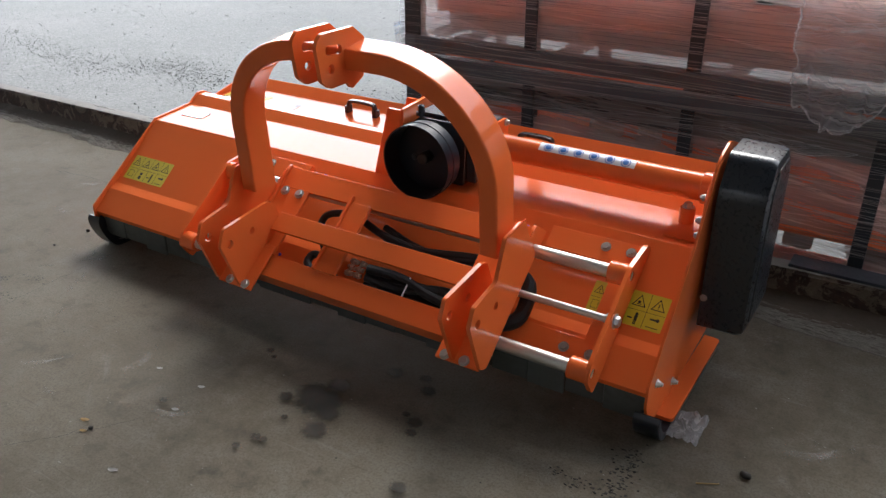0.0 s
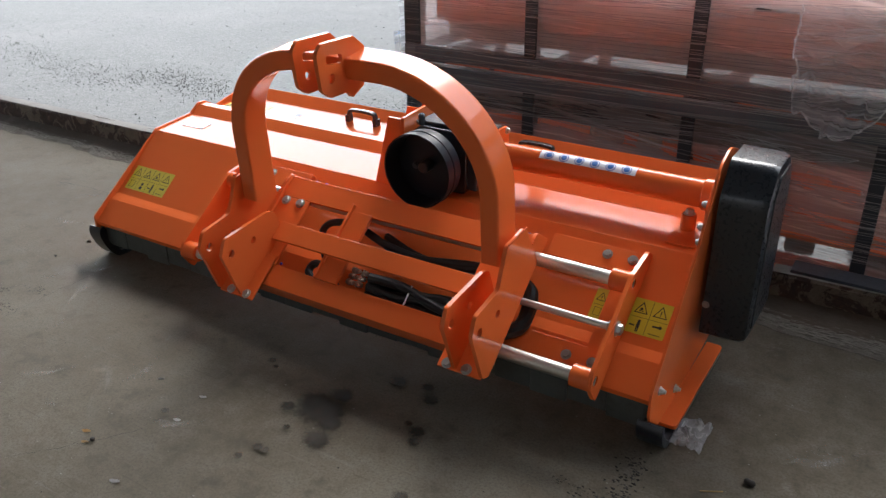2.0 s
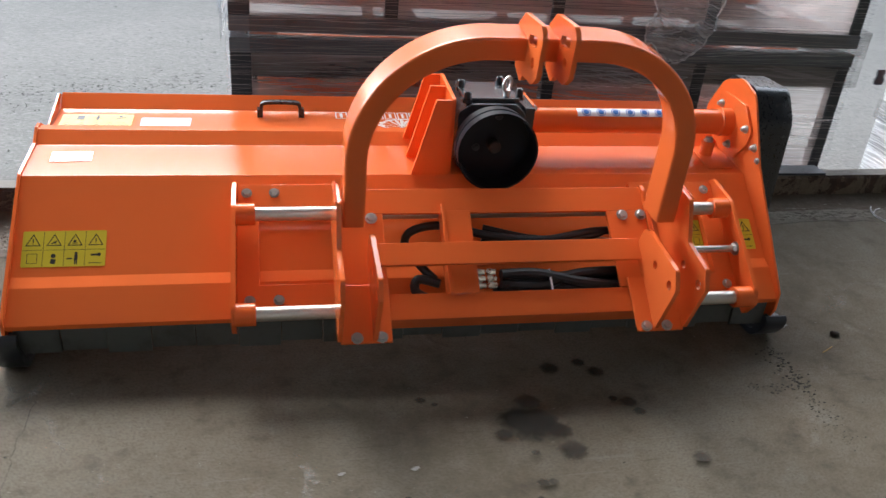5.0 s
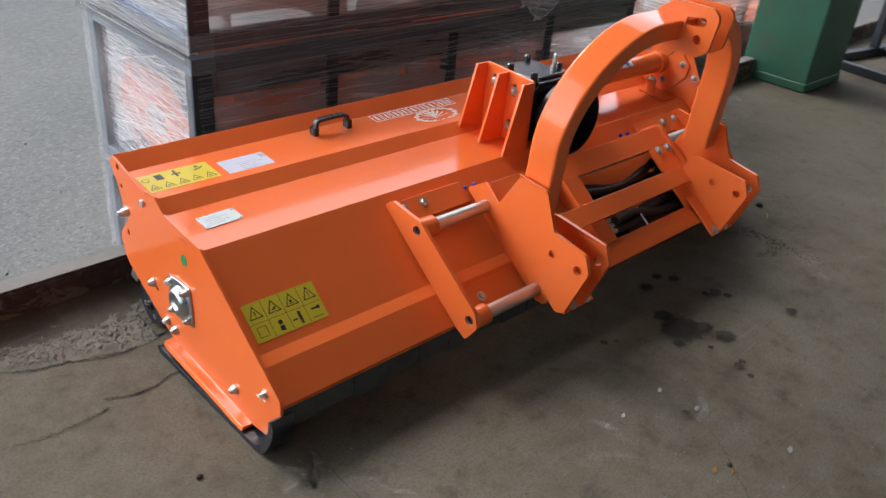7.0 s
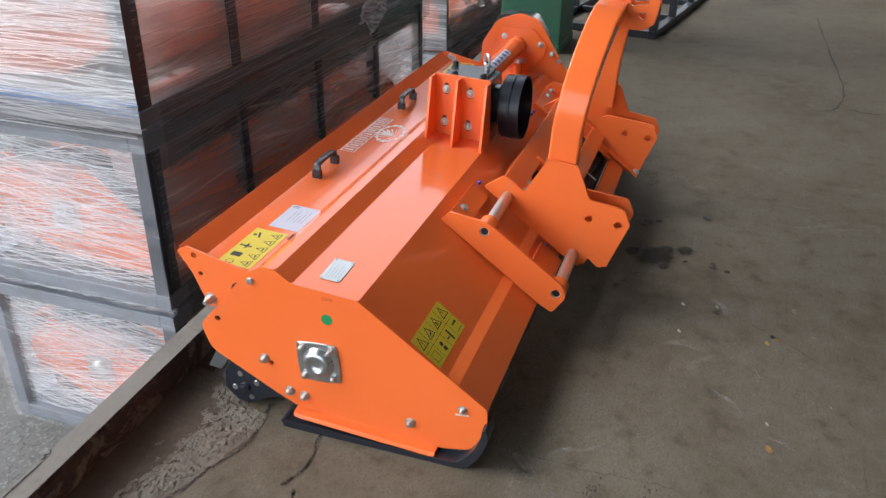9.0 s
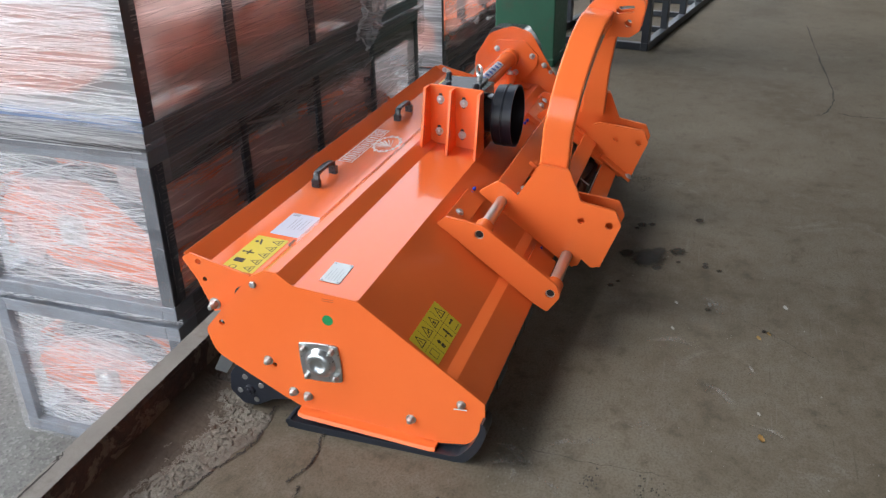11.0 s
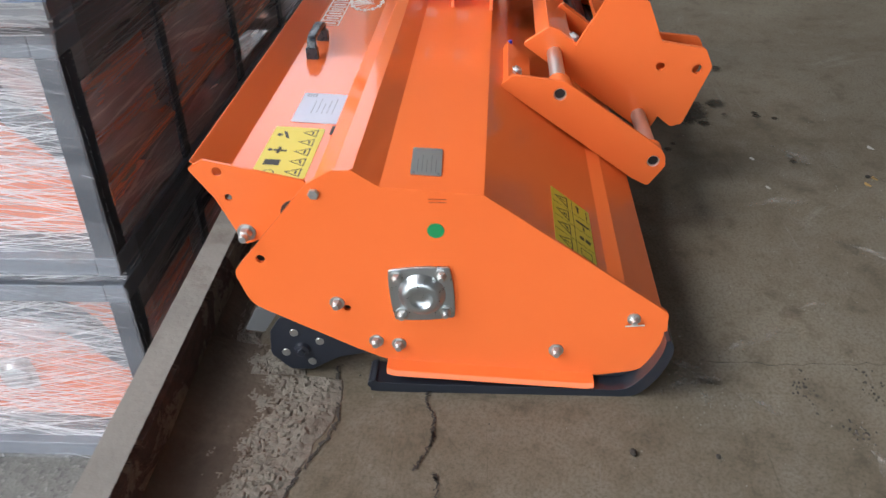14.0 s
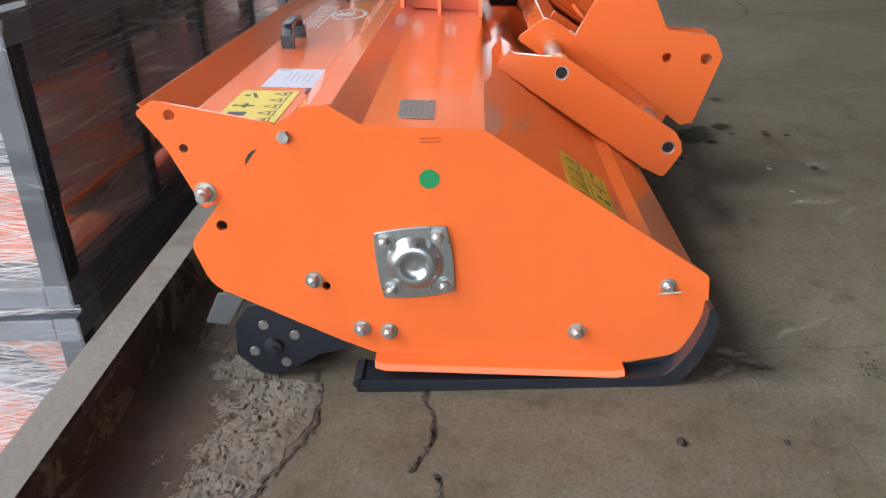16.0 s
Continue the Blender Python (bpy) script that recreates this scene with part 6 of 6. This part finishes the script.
# loose grit and chips
rng = random.Random(5)
def add_flake(bm, x, y, r, rng_, flatness=0.45):
    """An angular chip lying on the floor: a low uneven prism."""
    n_ = rng_.randint(4, 6)
    a0, h = rng_.random() * 6.28, r * flatness * rng_.uniform(0.5, 1.2)
    low = [bm.verts.new((x + r * rng_.uniform(0.6, 1.3) * math.cos(a0 + 6.283 * i / n_) * 1.4, y + r * rng_.uniform(0.5, 1.1) * math.sin(a0 + 6.283 * i / n_), 0.0005)) for i in range(n_)]
    top = [bm.verts.new((x + (v.co.x - x) * 0.75, y + (v.co.y - y) * 0.75, h * rng_.uniform(0.7, 1.2))) for v in low]
    bm.faces.new(top)
    for i in range(n_):
        j = (i + 1) % n_
        bm.faces.new((low[i], low[j], top[j], top[i]))


# (x, y, spread along x, spread along y, count, size)
for name, mat, spots in (("pale_grit", DEBRIS, ((1.2, -1.0, 1.3, 0.7, 300, 0.0012), (0.2, -0.85, 0.35, 0.25, 60, 0.0013), (0.9, -1.1, 0.35, 0.3, 30, 0.0024), (-0.02, -0.6, 0.05, 0.03, 40, 0.0013), (0.28, -0.9, 0.03, 0.03, 24, 0.0012), (2.5, -0.1, 0.4, 0.35, 60, 0.0018))),
                         ("dark_grit", CRACK, ((2.198, -0.56, 0.02, 0.04, 70, 0.0026), (2.20, -0.67, 0.022, 0.05, 110, 0.0030), (2.13, -0.72, 0.02, 0.015, 30, 0.0026), (2.05, -0.713, 0.012, 0.01, 14, 0.0022), (2.195, -0.80, 0.02, 0.06, 60, 0.0024),
                                               (2.20, -0.94, 0.025, 0.05, 36, 0.0022), (0.0, -0.795, 0.03, 0.012, 40, 0.0022), (-0.007, -0.942, 0.03, 0.03, 50, 0.0026), (-0.11, -0.861, 0.02, 0.014, 30, 0.0024), (1.2, -0.9, 1.2, 0.6, 150, 0.0018)))):
    bm = bmesh.new()
    for x, y, sx, sy, cnt, r in spots:
        for _ in range(cnt):
            add_flake(bm, rng.gauss(x, sx), min(0.1, rng.gauss(y, sy)), r * rng.uniform(0.45, 1.5), rng)
    tagged(finish(name, bm, mat, 0), "fine grit and chips scattered on the concrete floor", "grit", kind="stuff")
LEAF = simple("dry_leaf", (0.36, 0.22, 0.07), 0.7, 0, 60, 0.3)
PAPERBIT = simple("pale_scrap", (0.33, 0.32, 0.30), 0.8, 0, 60, 0.2)
for x, y, r, mat, lab, cat in ((0.315, -1.22, 0.011, LEAF, "dry curled yellow-brown leaf scrap on the floor", "leaf scrap"), (0.853, -1.22, 0.009, LEAF, "dry curled yellow-brown leaf scrap on the floor", "leaf scrap"), (0.891, -1.252, 0.008, LEAF, "dry curled yellow-brown leaf scrap on the floor", "leaf scrap"),
                               (1.088, -1.312, 0.010, PAPERBIT, "small pale scrap lying on the concrete floor", "scrap"), (0.835, -0.941, 0.007, PAPERBIT, "small pale scrap lying on the concrete floor", "scrap"), (1.032, -1.055, 0.008, PAPERBIT, "small pale scrap lying on the concrete floor", "scrap"),
                               (1.015, -0.941, 0.008, PAPERBIT, "small pale scrap lying on the concrete floor", "scrap"), (0.427, -1.215, 0.006, PAPERBIT, "small pale scrap lying on the concrete floor", "scrap")):
    bm = bmesh.new()
    g = []
    for j in range(5):
        row = []
        for i in range(5):
            u_, v_ = i / 2 - 1, j / 2 - 1
            k = 1 - 0.35 * abs(u_ * v_) + 0.2 * noise.noise((x * 50 + i, y * 50 + j, 0))
            row.append(bm.verts.new((x + 1.5 * r * u_ * k, y + 0.8 * r * v_ * k + 0.3 * r * u_, 0.0015 + 0.35 * r * (u_ * u_ * 0.5 + 0.5 * abs(noise.noise((i * 0.7 + x * 30, j * 0.7, 3)))))))
        g.append(row)
    for a_, b_ in zip(g, g[1:]):
        for i in range(4):
            bm.faces.new((a_[i], a_[i + 1], b_[i + 1], b_[i]))
    ret = bmesh.ops.solidify(bm, geom=list(bm.faces), thickness=0.0008)
    tagged(finish("scrap" if cat == "scrap" else "leaf_scrap", bm, mat, 60), lab, cat, "scraps on the floor")
bm = add_sweep(bmesh.new(), spline([(2.371, -0.572, 0.003), (2.395, -0.561, 0.004), (2.421, -0.545, 0.003)], 4), circle((0, 0), 0.0015, 6), (0.1, 0.2, 1))
tagged(finish("twig", bm, LEAF, 60), "thin pale dry twig on the concrete floor", "twig")
for x, y, r in ((2.469, -0.483, 0.013), (-0.18, -0.434, 0.008), (-0.185, -0.587, 0.005), (0.9, -1.235, 0.007)):
    bm = bmesh.new()
    bmesh.ops.create_icosphere(bm, subdivisions=2, radius=r, matrix=Matrix.Translation((x, y, r * 0.55)) @ Matrix.Diagonal((1.2, 0.9, 0.7, 1)))
    for v in bm.verts:
        v.co += (v.co - Vector((x, y, r * 0.5))) * 0.35 * noise.noise(v.co * 90)
    tagged(finish("pebble", bm, CRACK, 60), "small dark pebble lying on the concrete floor", "pebble", "pebbles")

# scrap of film under the drive-side runner
bm = bmesh.new()
g = []
for j in range(13):
    row = []
    for i in range(13):
        s, t_ = i / 12, j / 12
        x, y = 2.245 + 0.085 * s + 0.012 * noise.noise((s * 4, t_ * 4, 1)), -0.44 + 0.13 * t_ + 0.02 * noise.noise((s * 5, t_ * 3, 7))
        row.append(bm.verts.new((x, y, 0.004 + 0.03 * abs(noise.noise((s * 4, t_ * 5, 11))) + 0.012 * abs(noise.noise((s * 11, t_ * 12, 2))))))
    g.append(row)
for a, b in zip(g, g[1:]):
    for i in range(12):
        bm.faces.new((a[i], a[i + 1], b[i + 1], b[i]))
tagged(finish("film_scrap", bm, FILM_LOOSE, 180), "crumpled scrap of clear film on the floor", "plastic scrap")


# loose dark stones swept into a streak across the yard, and stray ones
def add_chip(bm, p, r, rng_):
    m = Matrix.Translation(p) @ Euler((rng_.random() * 3, rng_.random() * 3, rng_.random() * 6)).to_matrix().to_4x4() @ Matrix.Diagonal((1.5 * rng_.uniform(0.6, 1.5), rng_.uniform(0.6, 1.4), 0.7, 1))
    vs = [bm.verts.new(m @ Vector(q) * 1.0) for q in ((r, 0, 0), (-r, 0, 0), (0, r, 0), (0, -r, 0), (0, 0, r), (0, 0, -r))]
    for a, b, c in ((0, 2, 4), (2, 1, 4), (1, 3, 4), (3, 0, 4), (2, 0, 5), (1, 2, 5), (3, 1, 5), (0, 3, 5)):
        bm.faces.new((vs[a], vs[b], vs[c]))


STREAK = spline([(-9.5, 4.3, 0), (-6.98, 3.55, 0), (-5.39, 3.39, 0), (-4.64, 3.69, 0), (-3.87, 3.62, 0), (-2.88, 3.49, 0), (-2.14, 3.7, 0), (-1.39, 4.08, 0), (0.2, 4.6, 0)], 12)
for name, mat, cnt, wide, size, lab in (("dark_stones", DARKSTONE, 4200, 0.34, 0.0046, "dark loose stones swept into a streak on the gravel"), ("stray_stones", STONE, 2600, 0.0, 0.006, "grey loose stones scattered over the gravel yard")):
    bm = bmesh.new()
    for _ in range(cnt):
        if wide:
            k = rng.uniform(0, len(STREAK) - 1.001)
            q = STREAK[int(k)].lerp(STREAK[int(k) + 1], k % 1)
            w = wide * (0.5 + 1.2 * abs(noise.noise((k * 0.16, 0, 3))))
            p = (q.x + rng.gauss(0, 0.1), q.y + rng.gauss(0, w), YARD + 0.002)
        else:
            p = (rng.uniform(-9, 1.5), 0.55 + 8.5 * rng.random() ** 1.4, YARD + 0.002)
        add_chip(bm, p, size * rng.uniform(0.4, 1.5), rng)
    tagged(finish(name, bm, mat, 0), lab, "stones", kind="stuff")

# dark flat strip on the edge beam, dark marks on its top, a loose wire
bm = add_box(bmesh.new(), (2.35, kerb_y(2.8) + 0.012, 0.1225), (3.04, kerb_y(2.8) + 0.10, 0.134))
tagged(finish("dark_strip", bm, DARK_SHADED, 0, 0.002), "dark flat strip lying on the edge beam", "steel bar")
for i, (x0, x1, dy) in enumerate(((-0.86, -0.60, 0.050), (-0.63, -0.44, 0.058), (-0.47, -0.425, 0.064), (-1.3, -1.1, 0.055))):
    bm = bmesh.new()
    prev = None
    for k in range(15):
        t_ = k / 14
        x = x0 + (x1 - x0) * t_
        h = 0.0045 * math.sin(math.pi * (0.06 + 0.9 * t_)) * (0.7 + 1.1 * abs(noise.noise((k * 0.9, i, 0))))
        yy = kerb_y(x) + dy + 0.006 * noise.noise((k * 0.35, i, 5))
        row = (bm.verts.new((x, yy - h, 0.1242)), bm.verts.new((x, yy + h, 0.1242)))
        if prev:
            bm.faces.new((prev[0], prev[1], row[1], row[0]))
        prev = row
    part("dark_mark", bm, CRACK, kerb, "", 0, 0)
for k, pts in enumerate((((3.277, 0.40, 0.012), (3.232, 0.37, 0.02), (3.2, 0.33, 0.012), (3.244, 0.27, 0.006), (3.36, 0.2, 0.004)), ((3.25, 0.42, 0.01), (3.215, 0.385, 0.028), (3.199, 0.345, 0.02), (3.23, 0.30, 0.008), (3.33, 0.24, 0.004)))):
    tagged(finish("wire", add_sweep(bmesh.new(), spline(pts, 6), circle((0, 0), 0.0018, 6), (0.1, 0.2, 1)), ZINC, 60), "thin loose steel wire on the floor", "wire", "loose wires")
